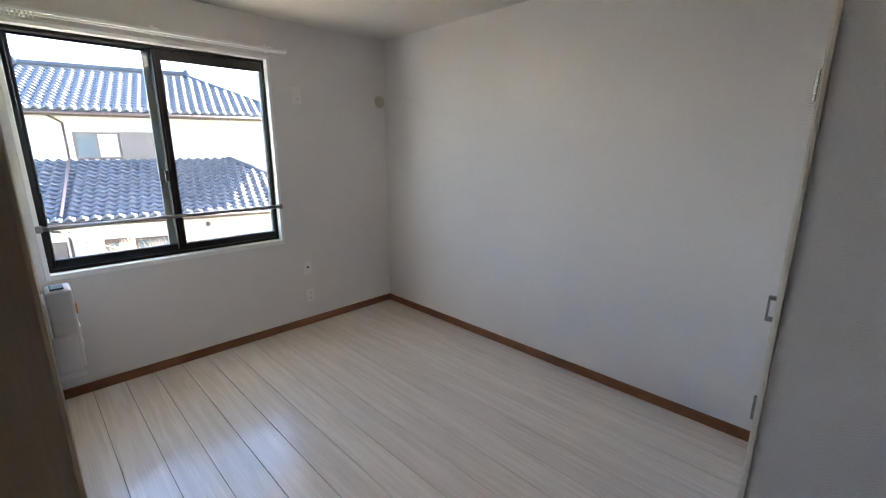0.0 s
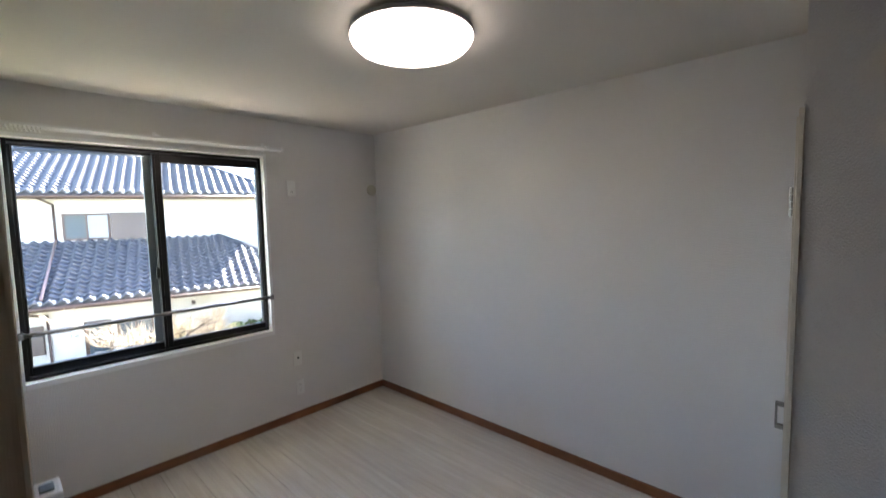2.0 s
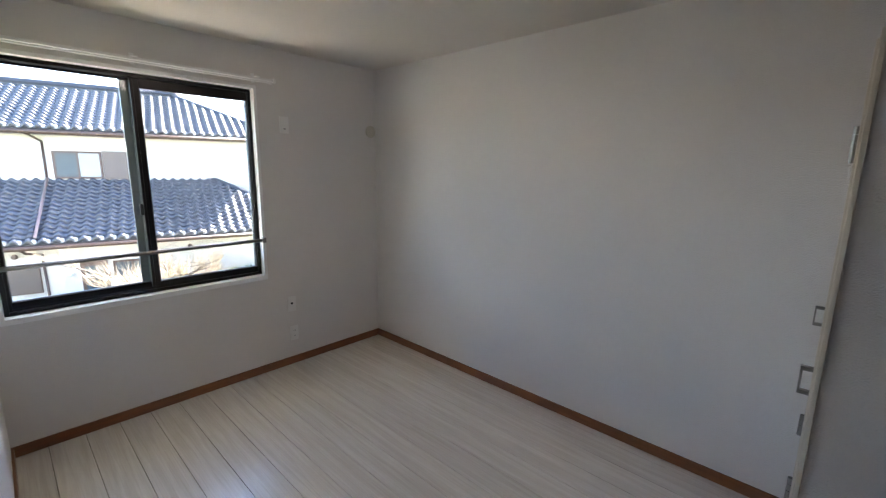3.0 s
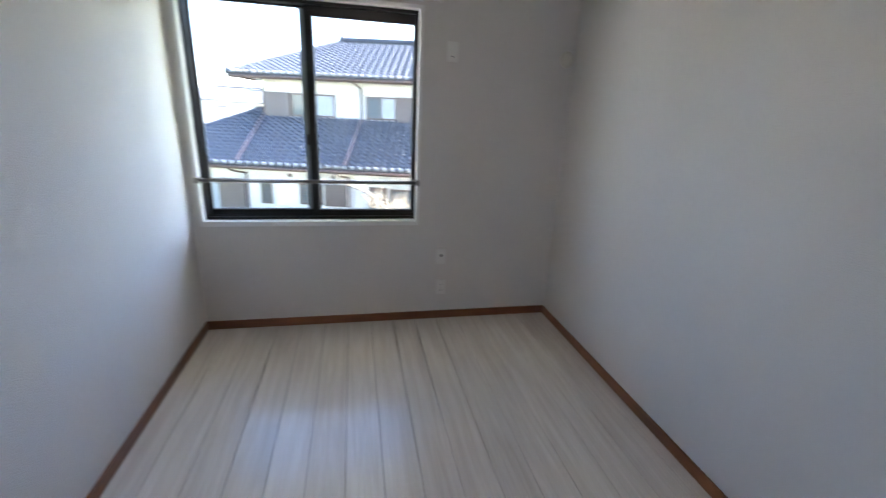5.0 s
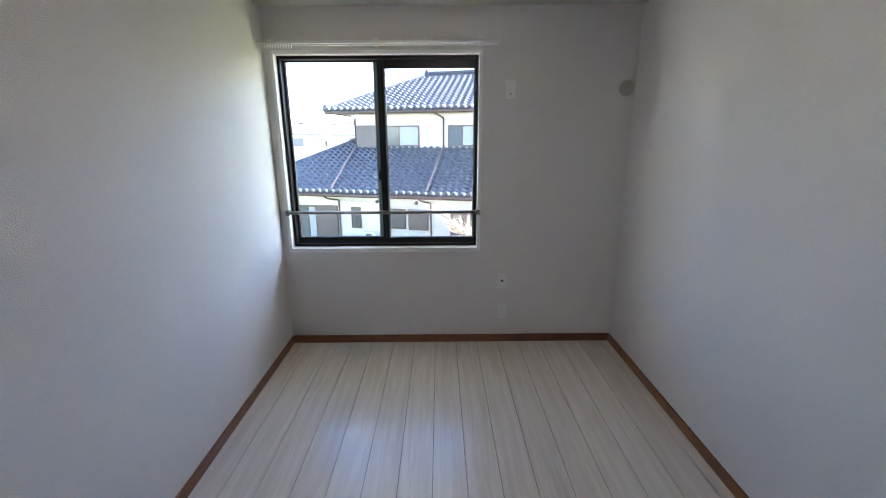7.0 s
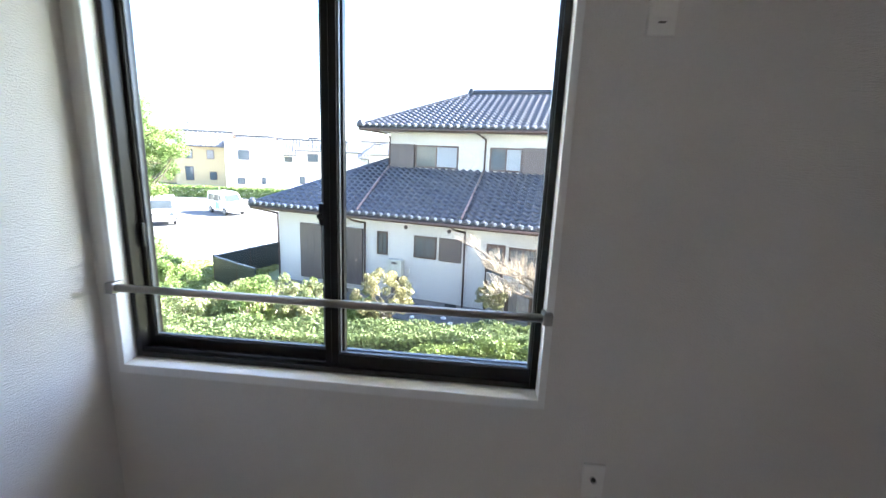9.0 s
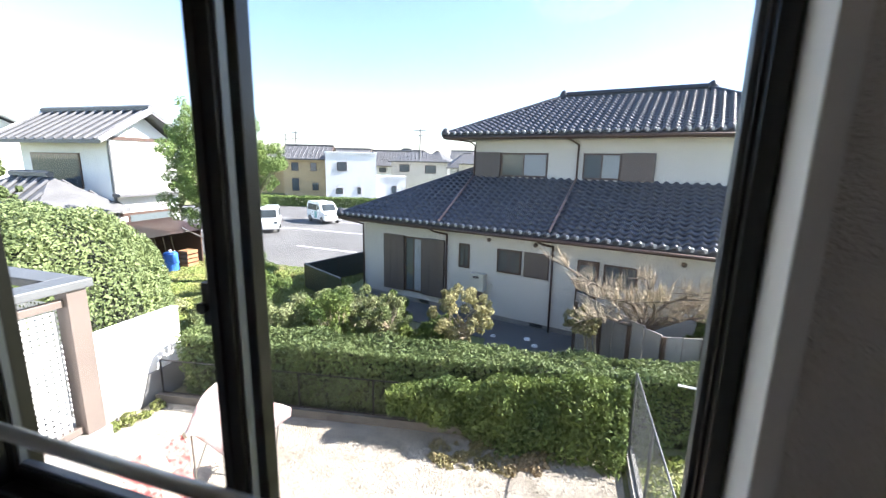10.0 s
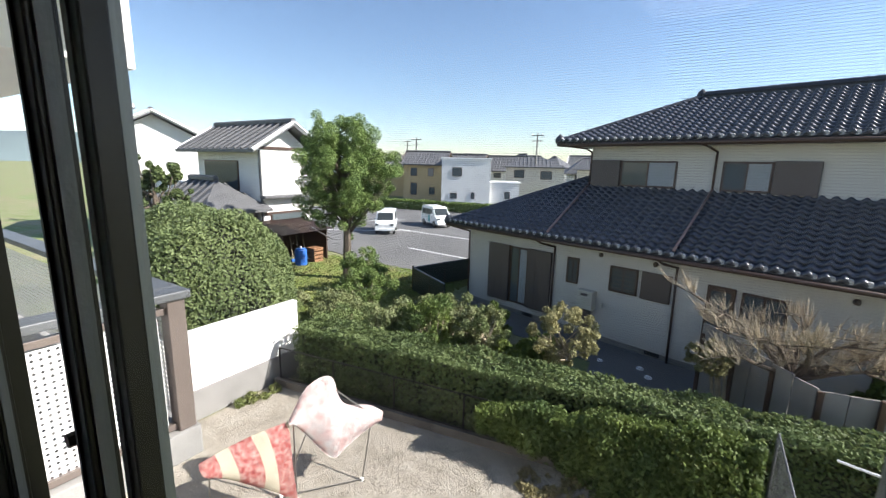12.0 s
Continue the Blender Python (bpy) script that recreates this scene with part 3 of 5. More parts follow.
def prism(pts, z0, z1):
    bm = bmesh.new()
    f = bm.faces.new([bm.verts.new((x, y, z0)) for x, y in pts])
    r = bmesh.ops.extrude_face_region(bm, geom=[f])
    for v in r["geom"]:
        if isinstance(v, bmesh.types.BMVert):
            v.co.z = z1
    bmesh.ops.recalc_face_normals(bm, faces=bm.faces[:])
    return bm


solid("pavement_gravel", prism([(-9.3, 0.2), (-0.1, 0.2), (HB.x - 0.1, HB.y - 0.02), (HA.x, HA.y)], G + 0.004, G + 0.03), M_GRAVEL, "pale grey gravel yard", "gravel yard")
solid("road", prism([(-40, 19.0), (-19.5, 17.2), (-12.9, 15.6), (-9.3, 18.0), (-9.6, 60), (-44, 60)], G + 0.004, G + 0.03), M_ASPHALT, "grey asphalt car park", "car park")
solid("pavement", prism([(-3.2, 9.0), (-0.8, 9.3), (-0.9, 12.2), (-9.0, 14.2), (-9.4, 12.6), (-3.4, 11.2)], G + 0.004, G + 0.03), M_ASPHALT, "dark paved path along the house", "path")
n = 70000
gx, gy = rng.uniform(-9.2, -0.2, n), rng.uniform(2.2, 6.6, n)
keep = gy < 5.55 + (gx + 9.3) * 0.153
gp = np.c_[gx, gy, np.full(n, G + 0.032)][keep]
tagged(new("gravel_stones", leaves("gravel_stones", gp, np.tile((0, 0, 1.0), (len(gp), 1)) * 2, 0.019, M_GRAVEL)), "loose pale gravel stones on the yard", "gravel", kind="stuff")
for k, (a, b) in enumerate((((-27, 22.6), (-21.0, 26.6)), ((-25, 27.0), (-15.0, 26.2)), ((-17.0, 21.0), (-11.5, 20.4)), ((-30, 26.5), (-25.5, 32)), ((-20.5, 30.8), (-13, 31.2)))):
    a, b = Vector((*a, 0)), Vector((*b, 0))
    s = Vector((-(b - a).y, (b - a).x, 0)).normalized() * 0.08
    solid("road_marking_%d" % (k + 1), prism([(p.x, p.y) for p in (a - s, b - s, b + s, a + s)], G + 0.031, G + 0.036), M_LINE, "worn white parking line", "road marking")


def run(bm, a, b, half, z0, z1):
    """A straight bar of rectangular section along the ground from a to b."""
    a, b = Vector((a[0], a[1], 0)), Vector((b[0], b[1], 0))
    d = (b - a).normalized()
    s = Vector((-d.y, d.x, 0)) * half
    lo = [bm.verts.new(Vector((p.x, p.y, z0))) for p in (a - s, b - s, b + s, a + s)]
    hi = [bm.verts.new(Vector((p.x, p.y, z1))) for p in (a - s, b - s, b + s, a + s)]
    bm.faces.new(lo[::-1])
    bm.faces.new(hi)
    for k in range(4):
        bm.faces.new((lo[k], lo[(k + 1) % 4], hi[(k + 1) % 4], hi[k]))
    return bm


# kerb concrete darkened and browned: the shadow on its front is in the colour
bm = bmesh.new()
run(bm, HA, HB, 0.06, G, G + 0.2)
solid("kerb_hedge", bm, material("shade_dark_concrete", (0.13, 0.115, 0.10), 0.9, vary=0.2, scale=5, fine=60, bump=0.4), "low concrete kerb under the fence, darkened for the shade on its front", "kerb")
bm = bmesh.new()
run(bm, (0.06, 2.0), (0.06, 6.98), 0.07, G, G + 0.2)
solid("kerb_side", bm, M_CONC, "low grey concrete kerb between the plots", "kerb")

# white garden wall
gw = thing("garden_wall", (-9.45, 3.5, G), "white rendered garden wall on a grey concrete base", "garden wall", kind="structure")
part("base", boxes(((-9.58, 0.4, G), (-9.38, 6.4, -2.9)), bevel=0.01), M_CONC, gw, "grey concrete base")
part("upper", boxes(((-9.56, 0.4, -2.9), (-9.40, 6.38, -1.72)), bevel=0.012), M_WHITEWALL, gw)
part("coping", boxes(((-9.575, 0.4, -1.72), (-9.385, 6.39, -1.68)), bevel=0.008), M_WHITEWALL, gw)


# ---- mesh fences ----
def mesh_fence(name, a, b, top, label, posts, metal):
    a, b = Vector(a), Vector(b)
    ob = thing(name, (a.x, a.y, G), label, "fence")
    for k in range(posts):
        p = a.lerp(b, k / (posts - 1))
        bm = bmesh.new()
        tube(bm, (p.x, p.y, G), (p.x, p.y, top), 0.02, seg=8)
        part("post", bm, metal, ob)
    for z in (top, G + 0.22):
        bm = bmesh.new()
        tube(bm, (a.x, a.y, z), (b.x, b.y, z), 0.014, seg=8)
        part("rail", bm, metal, ob)
    bm = bmesh.new()
    ln = (b - a).length
    d = (b - a) / ln
    h = top - G - 0.24
    step = 0.075
    k = -h
    while k < ln:
        for sgn in (1, -1):
            s0, s1 = max(k, 0), min(k + h, ln)
            if s1 > s0:
                f = (lambda s: G + 0.23 + (s - k)) if sgn > 0 else (lambda s: top - 0.01 - (s - k))
                p, q = a + d * s0, a + d * s1
                tube(bm, (p.x, p.y, f(s0)), (q.x, q.y, f(s1)), 0.0022, seg=3)
        k += step
    part("wire_mesh", bm, metal, ob, "diamond wire mesh")
    return ob


mesh_fence("mesh_fence", (0.06, 2.2, 0), (0.06, 6.98, 0), -1.95, "grey wire mesh fence between the plots", 4, M_GASKET)
mesh_fence("mesh_fence", (HA.x + 0.1, HA.y + 0.06, 0), (HB.x - 0.1, HB.y - 0.02, 0), G + 0.95, "low dark wire fence before the hedge", 7, M_ALU)


# ---- planting ----
def plant(name, at, label, category):
    return thing(name, at, label, category)


def limb_mesh(segs, sides=7):
    bm = bmesh.new()
    for a, b, r0, r1 in segs:
        tube(bm, a, b, r0, r1, sides)
    return bm


h = plant("hedge", (-4, 6.7, G), "long clipped dark green hedge behind the kerb", "hedge")
a, b = HA + hn * 0.75, Vector((1.9, 7.9, 0))
pts, nr = on_box_hedge(46000, (a.x + 0.4, a.y), (b.x, b.y), 0.45, G + 0.05, -2.12, 0.16)
part("foliage", leaves("foliage", pts, nr, 0.045, M_HEDGE), M_HEDGE, h)
# solid near-black core: the shade inside the hedge put into colour
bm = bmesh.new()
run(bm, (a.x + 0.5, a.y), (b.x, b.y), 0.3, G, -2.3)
part("shade_core", bm, material("foliage_shade_core", (0.02, 0.025, 0.012), 0.95, bump=0.8, fine=30), h, "near-black solid core standing for the shade inside the foliage")

v = plant("vine_bush", (-1.6, 6.3, G), "bright green climbing vine over the fence", "vine")
n = 34000
s = rng.uniform(0, 1, n)
x = -4.3 + 4.25 * s
hgt = rng.uniform(0, 1, n) ** 0.8
top = np.array([-2.62 + 0.5 * min(1.0, 1.5 * q) + 0.16 * noise.noise(Vector((xx * 1.7, 3.1, 0))) + 0.08 * noise.noise(Vector((xx * 6, 1.0, 0))) for q, xx in zip(s, x)])
low = G + 0.62 * np.clip(0.75 - 1.5 * s, 0, 1)
z = low + (top - low) * hgt
out = 0.10 + 0.42 * np.clip(s * 1.5 - 0.3, 0, 1) * (1 - hgt) ** 0.7 + 0.24 * np.array([noise.noise(Vector((a_ * 2.2, b_ * 2.2, 7.0))) for a_, b_ in zip(x, z)]) + rng.normal(0, 0.09, n)
yb = HA.y + (x - HA.x) * hd.y / hd.x
pts = np.c_[x, yb - out, z]
nr = np.tile((0.1, -0.5, 0.5), (n, 1))
part("foliage", leaves("foliage", pts, nr, 0.042, M_VINE), M_VINE, v)

d = plant("dry_weeds", (-2.4, 6.1, G), "low brownish dry weeds at the edge of the gravel", "weeds")
pts, nr = on_clumps(5000, [(x, 6.3 + 0.13 * (x + 2.4) + rng.uniform(-0.6, 0.1), G + 0.03) for x in np.linspace(-3.3, -1.3, 60)], rng.uniform(0.05, 0.14, 60))
pts[:, 2] = np.maximum(pts[:, 2], G + 0.03)
part("foliage", leaves("foliage", pts, nr, 0.035, M_DRY), M_DRY, d)
d = plant("weeds", (-9.0, 4.9, G), "small green weeds at the foot of the wall", "weeds")
pts, nr = on_clumps(900, [(-9.15, 4.6, G + 0.08), (-9.1, 4.85, G + 0.1), (-9.0, 5.1, G + 0.06), (-9.05, 5.4, G + 0.08)], [0.14, 0.17, 0.12, 0.15])
pts[:, 2] = np.maximum(pts[:, 2], G + 0.03)
part("foliage", leaves("foliage", pts, nr, 0.035, M_GRASS), M_GRASS, d)

# large clipped shrub behind the wall
s = plant("clipped_shrub", (-12.4, 5.7, G), "large rounded clipped evergreen shrub behind the wall", "shrub")
n = 42000
dv = rng.normal(size=(n, 3))
dv /= np.linalg.norm(dv, axis=1)[:, None]
dv[:, 2] = np.abs(dv[:, 2]) * 1.0 - 0.15
wob = np.array([noise.noise(Vector(q) * 2.3) for q in dv])
sq = np.sign(dv) * np.abs(dv) ** 0.8
pts = np.array((-12.4, 5.75, G + 0.6)) + sq * np.array((2.15, 2.35, 3.95)) * (1 + 0.09 * wob - rng.uniform(0, 0.08, n))[:, None]
part("foliage", leaves("foliage", pts, dv, 0.055, M_CLIPPED), M_CLIPPED, s)
# near-black ball in the shrub, standing for its shaded inside
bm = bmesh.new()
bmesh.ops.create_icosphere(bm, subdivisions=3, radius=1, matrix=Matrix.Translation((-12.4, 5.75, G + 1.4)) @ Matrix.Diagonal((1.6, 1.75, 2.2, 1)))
part("shade_core", bm, bpy.data.materials["foliage_shade_core"], s, "near-black solid core standing for the shade inside the foliage")


def tree(at, height, crown_z, crown_r, crown_h, n, size, mat, label, clumps=46, name="tree"):
    t = plant(name, at, label, "tree")
    x, y, z = at
    top = Vector((x + 0.15, y, crown_z + crown_h * 0.3))
    segs = [((x, y, z), (x + 0.06, y, z + 0.5 * (crown_z - z)), 0.2, 0.16), ((x + 0.06, y, z + 0.5 * (crown_z - z)), tuple(top), 0.16, 0.05)]
    cs, rs = [], []
    for k in range(clumps):
        dvec = rng.normal(size=3)
        dvec /= np.linalg.norm(dvec)
        q = np.array((x, y, crown_z)) + dvec * np.array((crown_r, crown_r, crown_h)) * (rng.uniform(0.2, 1.0) ** 0.6) * (1 + 0.12 * math.sin(3 * dvec[0] + 5 * dvec[2]))
        cs.append(q)
        rs.append(rng.uniform(0.12, 0.32) * crown_r / 2)
        if k % 3 == 0:
            f = rng.uniform(0.35, 0.9)
            st = Vector((x + 0.06, y, z)).lerp(top, f)
            segs.append((tuple(st), tuple(q), 0.05, 0.012))
    part("trunk", limb_mesh(segs), M_BARK, t)
    pts, nr = on_clumps(n, cs, rs)
    part("crown", leaves("crown", pts, nr, size, mat), mat, t)
    return t


tree((-14.75, 13.4, G), 7, 1.3, 2.25, 2.7, 80000, 0.05, M_LEAF, "leafy green tree with a rounded crown on the lawn", 330)


tree((-17.6, 7.0, G), 6, 0.3, 1.3, 1.7, 12000, 0.07, M_HEDGE, "dark green garden tree behind the clipped shrub", 60)


def bush(at, r, h, n, size, mat, label, stems=True, name="bush"):
    t = plant(name, at, label, "bush")
    x, y, z = at
    cs, rs, segs = [], [], []
    for k in range(40):
        a, rr = rng.uniform(0, 6.28), r * rng.uniform(0.1, 1.0)
        q = (x + rr * math.cos(a), y + rr * math.sin(a), z + h * rng.uniform(0.3, 0.95) * (1 - 0.25 * (rr / r) ** 2))
        cs.append(q)
        rs.append(rng.uniform(0.13, 0.28) * r)
        segs.append(((x + 0.1 * math.cos(a), y + 0.1 * math.sin(a), z), q, 0.035, 0.008))
    part("stems", limb_mesh(segs, 5), M_TWIG, t)
    pts, nr = on_clumps(n, cs, rs)
    pts[:, 2] = np.maximum(pts[:, 2], z + 0.02)
    part("foliage", leaves("foliage", pts, nr, size, mat), mat, t)
    return t


for x, y, r, hh, mat, lab in ((-9.6, 8.2, 1.1, 1.15, M_HEDGE, "low dark green bush beyond the hedge"), (-8.2, 8.4, 1.1, 1.5, M_SHRUB, "grey-green bush beyond the hedge"),
                              (-6.9, 8.7, 1.0, 1.75, M_VINE, "bright green bush beyond the hedge"), (-4.5, 9.2, 0.7, 1.35, M_VINE, "dark green bush between the pale-stemmed ones"),
                              
                              (-7.6, 10.4, 0.9, 1.5, M_SHRUB, "tall loose bush before the house"), (-6.3, 10.6, 0.7, 1.35, M_VINE, "young green bush before the house"),
                              (-11.2, 9.3, 1.2, 0.9, M_SHRUB, "low spreading green bush"), (-12.9, 12.6, 1.0, 1.9, M_LEAF, "light green bush by the tree"),
                              (-11.3, 10.9, 1.0, 1.5, M_LEAF, "light green bush by the car park"), (-13.7, 9.6, 0.6, 0.5, M_SHRUB, "low shrub on the lawn"),
                              
                              (2.2, 10.0, 0.75, 2.2, M_VINE, "green shrub with large leaves behind the fence"), (3.3, 10.3, 0.75, 2.3, M_VINE, "green shrub with large leaves behind the fence")):
    bush((x, y, G), r, hh, 6500, 0.05 if x < 1 else 0.08, mat, lab)



def stem_bush(at, r, z0, z1, n, mat, label, lean=(0.0, 0.0), name="bush"):
    """A small pruned tree: forked pale stems below a rounded, gappy crown."""
    t = plant(name, at, label, "bush")
    x, y, z = at
    segs, cs, rs = [], [], []
    mid, half = (z0 + z1) / 2, (z1 - z0) / 2
    forks = []
    for k in range(4):
        a = k * math.pi / 2 + rng.uniform(-0.4, 0.4)
        q = Vector((x + lean[0] * 0.5 + 0.3 * r * math.cos(a), y + lean[1] * 0.5 + 0.3 * r * math.sin(a), z0 + 0.15 * half))
        segs.append(((x + 0.05 * math.cos(a), y + 0.05 * math.sin(a), z), q, 0.045, 0.03))
        forks.append(q)
    for k in range(60):
        d_ = rng.normal(size=3)
        d_ /= np.linalg.norm(d_)
        q = np.array((x + lean[0], y + lean[1], mid)) + d_ * np.array((r, r, half)) * (rng.uniform(0.3, 1.0) ** 0.5)
        cs.append(q)
        rs.append(rng.uniform(0.10, 0.2) * r)
        if k % 2 == 0:
            segs.append((forks[k % 4], tuple(q), 0.018, 0.006))
    part("stems", limb_mesh(segs, 5), M_TWIG, t, "pale forked stems")
    pts, nr = on_clumps(n, cs, rs)
    part("foliage", leaves("foliage", pts, nr, 0.042, mat), mat, t)
    return t


stem_bush((-5.75, 8.9, G), 0.75, -2.75, -1.75, 6000, M_SHRUB, "rounded grey-green bush on pale forked stems", (0.15, 0.0))
stem_bush((-3.75, 9.0, G), 0.78, -2.75, -1.40, 6500, M_OLIVE, "rounded olive bush on pale forked stems", (0.15, 0.0))
stem_bush((-0.45, 9.45, G), 0.42, -2.35, -1.65, 2600, M_OLIVE, "small yellow-green tree by the board fence", (-0.35, 0.0))

# lawn grass
n = 26000
px, py = rng.uniform(-19, -9.8, n), rng.uniform(6.5, 16.5, n)
gp = np.c_[px, py, np.full(n, G + 0.04)]
tagged(new("lawn_grass", leaves("lawn_grass", gp, np.tile((1.0, 0.2, 0.3), (n, 1)), 0.07, M_GRASS)), "short green lawn grass", "grass", kind="stuff")
n = 6000
px, py = rng.uniform(0.2, 4, n), rng.uniform(2.5, 7.2, n)
gp = np.c_[px, py, np.full(n, G + 0.04)]
tagged(new("rough_grass", leaves("rough_grass", gp, np.tile((1.0, 0.2, 0.3), (n, 1)), 0.06, M_GRASS)), "patchy rough grass on bare soil", "grass", kind="stuff")

# pruned tree with bare upright twigs
t = plant("pruned_tree", (-0.25, 9.8, G), "pruned tree with crooked limbs and bare pale twigs", "tree")
segs, twigs = [], []
base = Vector((-0.25, 9.8, G))
fork = Vector((0.5, 9.6, -2.15))
bend = Vector((0.05, 9.7, -2.75))
segs.append((base, bend, 0.1, 0.09))
segs.append((bend, fork, 0.09, 0.075))
for k in range(11):
    a = -math.pi + k * 2 * math.pi / 11 + rng.uniform(-0.25, 0.25)
    p, r = fork.copy(), 0.06
    head = Vector((math.cos(a) * 1.62, math.sin(a) * 0.9, rng.uniform(0.65, 1.7)))
    for j in range(4):
        q = p + head * rng.uniform(0.22, 0.28) + Vector(rng.normal(0, 0.06, 3))
        segs.append((p, q, r, r * 0.75))
        r *= 0.75
        for b in range(2 + j):
            e = q + Vector((rng.normal(0, 0.25), rng.normal(0, 0.22), rng.uniform(-0.08, 0.2)))
            segs.append((q, e, r * 0.6, 0.008))
            for m in range(16):
                f = q.lerp(e, rng.uniform(0.2, 1.0))
                away = (f - fork) * 0.10
                g_ = f + away + Vector((rng.normal(0, 0.10), rng.normal(0, 0.10), rng.uniform(0.02, 0.30)))
                twigs.append((f, g_, 0.006, 0.0025))
        p = q
        head = Vector((head.x * 0.97, head.y * 0.97, head.z * 0.75)) + Vector((rng.normal(0, 0.15), rng.normal(0, 0.15), 0))
part("trunk", limb_mesh(segs), M_BARK, t)
part("twigs", limb_mesh(twigs, 3), M_TWIG, t, "pale bare upright twigs")

# ---- board fence ----
bf = thing("board_fence", (0.9, 8.9, G), "weathered grey board fence with dark posts", "fence")
line = [Vector((-0.95, 10.6, 0)), Vector((0.75, 8.75, 0)), Vector((5.2, 9.75, 0))]
for a, b in zip(line, line[1:]):
    ln = (b - a).length
    cnt = round(ln / 0.42)
    for k in range(cnt):
        p, q = a.lerp(b, (k + 0.02) / cnt), a.lerp(b, (k + 0.98) / cnt)
        bm = bmesh.new()
        run(bm, p, q, 0.018, G + 0.05, -1.9 + 0.02 * rng.uniform() + (0.25 * (1 - k / cnt) if a is line[0] else 0))
        part("board", bm, M_FENCE, bf)
        if k % 2 == 0:
            bm = bmesh.new()
            e = (b - a).normalized() * 0.045
            off = Vector((0.02, -0.05, 0))
            run(bm, a.lerp(b, k / cnt) - e + off, a.lerp(b, k / cnt) + e + off, 0.03, G, -1.88)
            part("post", bm, M_BROWN, bf, "dark post")

# ---- the neighbouring house ----
TH = radians(-14)
UX, VX = Vector((math.cos(TH), math.sin(TH), 0)), Vector((-math.sin(TH), math.cos(TH), 0))
HP = Vector((-6.05, 15.4, 0))
HM = Matrix((( UX.x, VX.x, 0, HP.x), (UX.y, VX.y, 0, HP.y), (0, 0, 1, 0), (0, 0, 0, 1)))


def hb(*pairs, bevel=0.0):
    bm = boxes(*pairs, bevel=bevel)
    bm.transform(HM)
    return bm


house = thing("house", tuple(HM @ Vector((4, -1.9, G))), "two-storey cream house with dark glazed tile roofs", "house")
UW, LW = 0.65, -1.9                      # upper and lower wall planes
part("wall", hb(((1.0, UW, 0.2), (11.0, 6.4, 2.42)), ((-2.38, LW, -3.35), (10.6, 7.6, -0.5))), M_SIDING, house, "cream siding")
bm = hb(((-2.34, LW + 0.04, G), (10.56, 7.5, -3.35)))
part("foundation", bm, M_CONC, house, "grey concrete foundation")
# siding boards: thin courses on both storeys
for zb in np.arange(-3.35, -0.65, 0.225):
    part("siding_board", hb(((-2.385, LW - 0.008, zb + 0.006), (10.605, LW, zb + 0.222)), bevel=0.003), M_SIDING, house)
for zb in np.arange(1.0, 2.35, 0.225):
    part("siding_board", hb(((0.995, UW - 0.008, zb + 0.006), (11.005, UW, min(zb + 0.222, 2.4))), bevel=0.003), M_SIDING, house)
part("flashing_board", hb(((0.98, UW - 0.03, 0.93), (11.02, UW, 1.03)), bevel=0.004), M_TRIM, house, "pale flashing strip")


def hip_roof(u0, u1, v0, v1, z, slope):
    """Closed hipped roof body; returns the bmesh in house coordinates."""
    run_ = (v1 - v0) / 2
    top = z + run_ * slope
    bm = bmesh.new()
    pts = [(u0, v0, z), (u1, v0, z), (u1, v1, z), (u0, v1, z), (u0 + run_, v0 + run_, top), (u1 - run_, v0 + run_, top)]
    lowp = [(p[0], p[1], z - 0.12) for p in pts[:4]]
    V = [bm.verts.new(p) for p in pts + lowp]
    for f in ((0, 1, 5, 4), (1, 2, 5), (2, 3, 4, 5), (3, 0, 4), (6, 7, 1, 0), (7, 8, 2, 1), (8, 9, 3, 2), (9, 6, 0, 3), (9, 8, 7, 6)):
        bm.faces.new([V[k] for k in f])
    bmesh.ops.recalc_face_normals(bm, faces=bm.faces[:])
    bm.transform(HM)
    return bm


US = (4.20 - 2.60) / 3.5
roof_up = part("roof", hip_roof(0.0, 11.9, 0.0, 7.0, 2.56, US), M_RIDGE, house, "dark hipped upper roof")
# lower skirt roof: front slope, hip to both sides
LE, LZ0 = -2.5, -0.47
LSL = (0.98 - LZ0) / (UW - LE)
LT = LE + 4.08                               # the slope runs on beside the upper storey
LZ1 = LZ0 + LSL * (LT - LE)
LU0, LU1 = -3.08, 12.6
rn = LT - LE
bm = bmesh.new()
pts = [(LU0, LE, LZ0), (LU1, LE, LZ0), (LU1 - rn, LT, LZ1), (LU0 + rn, LT, LZ1), (LU0, 8.0, LZ0), (LU0 + rn, 8.0 - rn, LZ1), (LU1, 8.0, LZ0), (LU1 - rn, 8.0 - rn, LZ1)]
lowp = [(p[0], p[1], LZ0 - 0.12) for p in (pts[0], pts[1], pts[6], pts[4])]
V = [bm.verts.new(p) for p in pts + lowp]
for f in ((0, 1, 2, 3), (4, 0, 3, 5), (1, 6, 7, 2), (6, 4, 5, 7), (3, 2, 7, 5), (8, 9, 1, 0), (9, 10, 6, 1), (10, 11, 4, 6), (11, 8, 0, 4), (11, 10, 9, 8)):
    bm.faces.new([V[k] for k in f])
bmesh.ops.recalc_face_normals(bm, faces=bm.faces[:])
bm.transform(HM)
roof_low = part("roof", bm, M_RIDGE, house, "dark lower skirt roof")

# ridge and hip rolls
def roll(name, a, b, r, parent):
    bm = bmesh.new()
    a, b = HM @ Vector(a), HM @ Vector(b)
    cnt = max(2, round((b - a).length / 0.3))
    for k in range(cnt):
        tube(bm, a.lerp(b, k / cnt), a.lerp(b, (k + 1.04) / cnt), r * 0.94, r, 8)
    part(name, bm, M_RIDGE, parent, smooth=False)


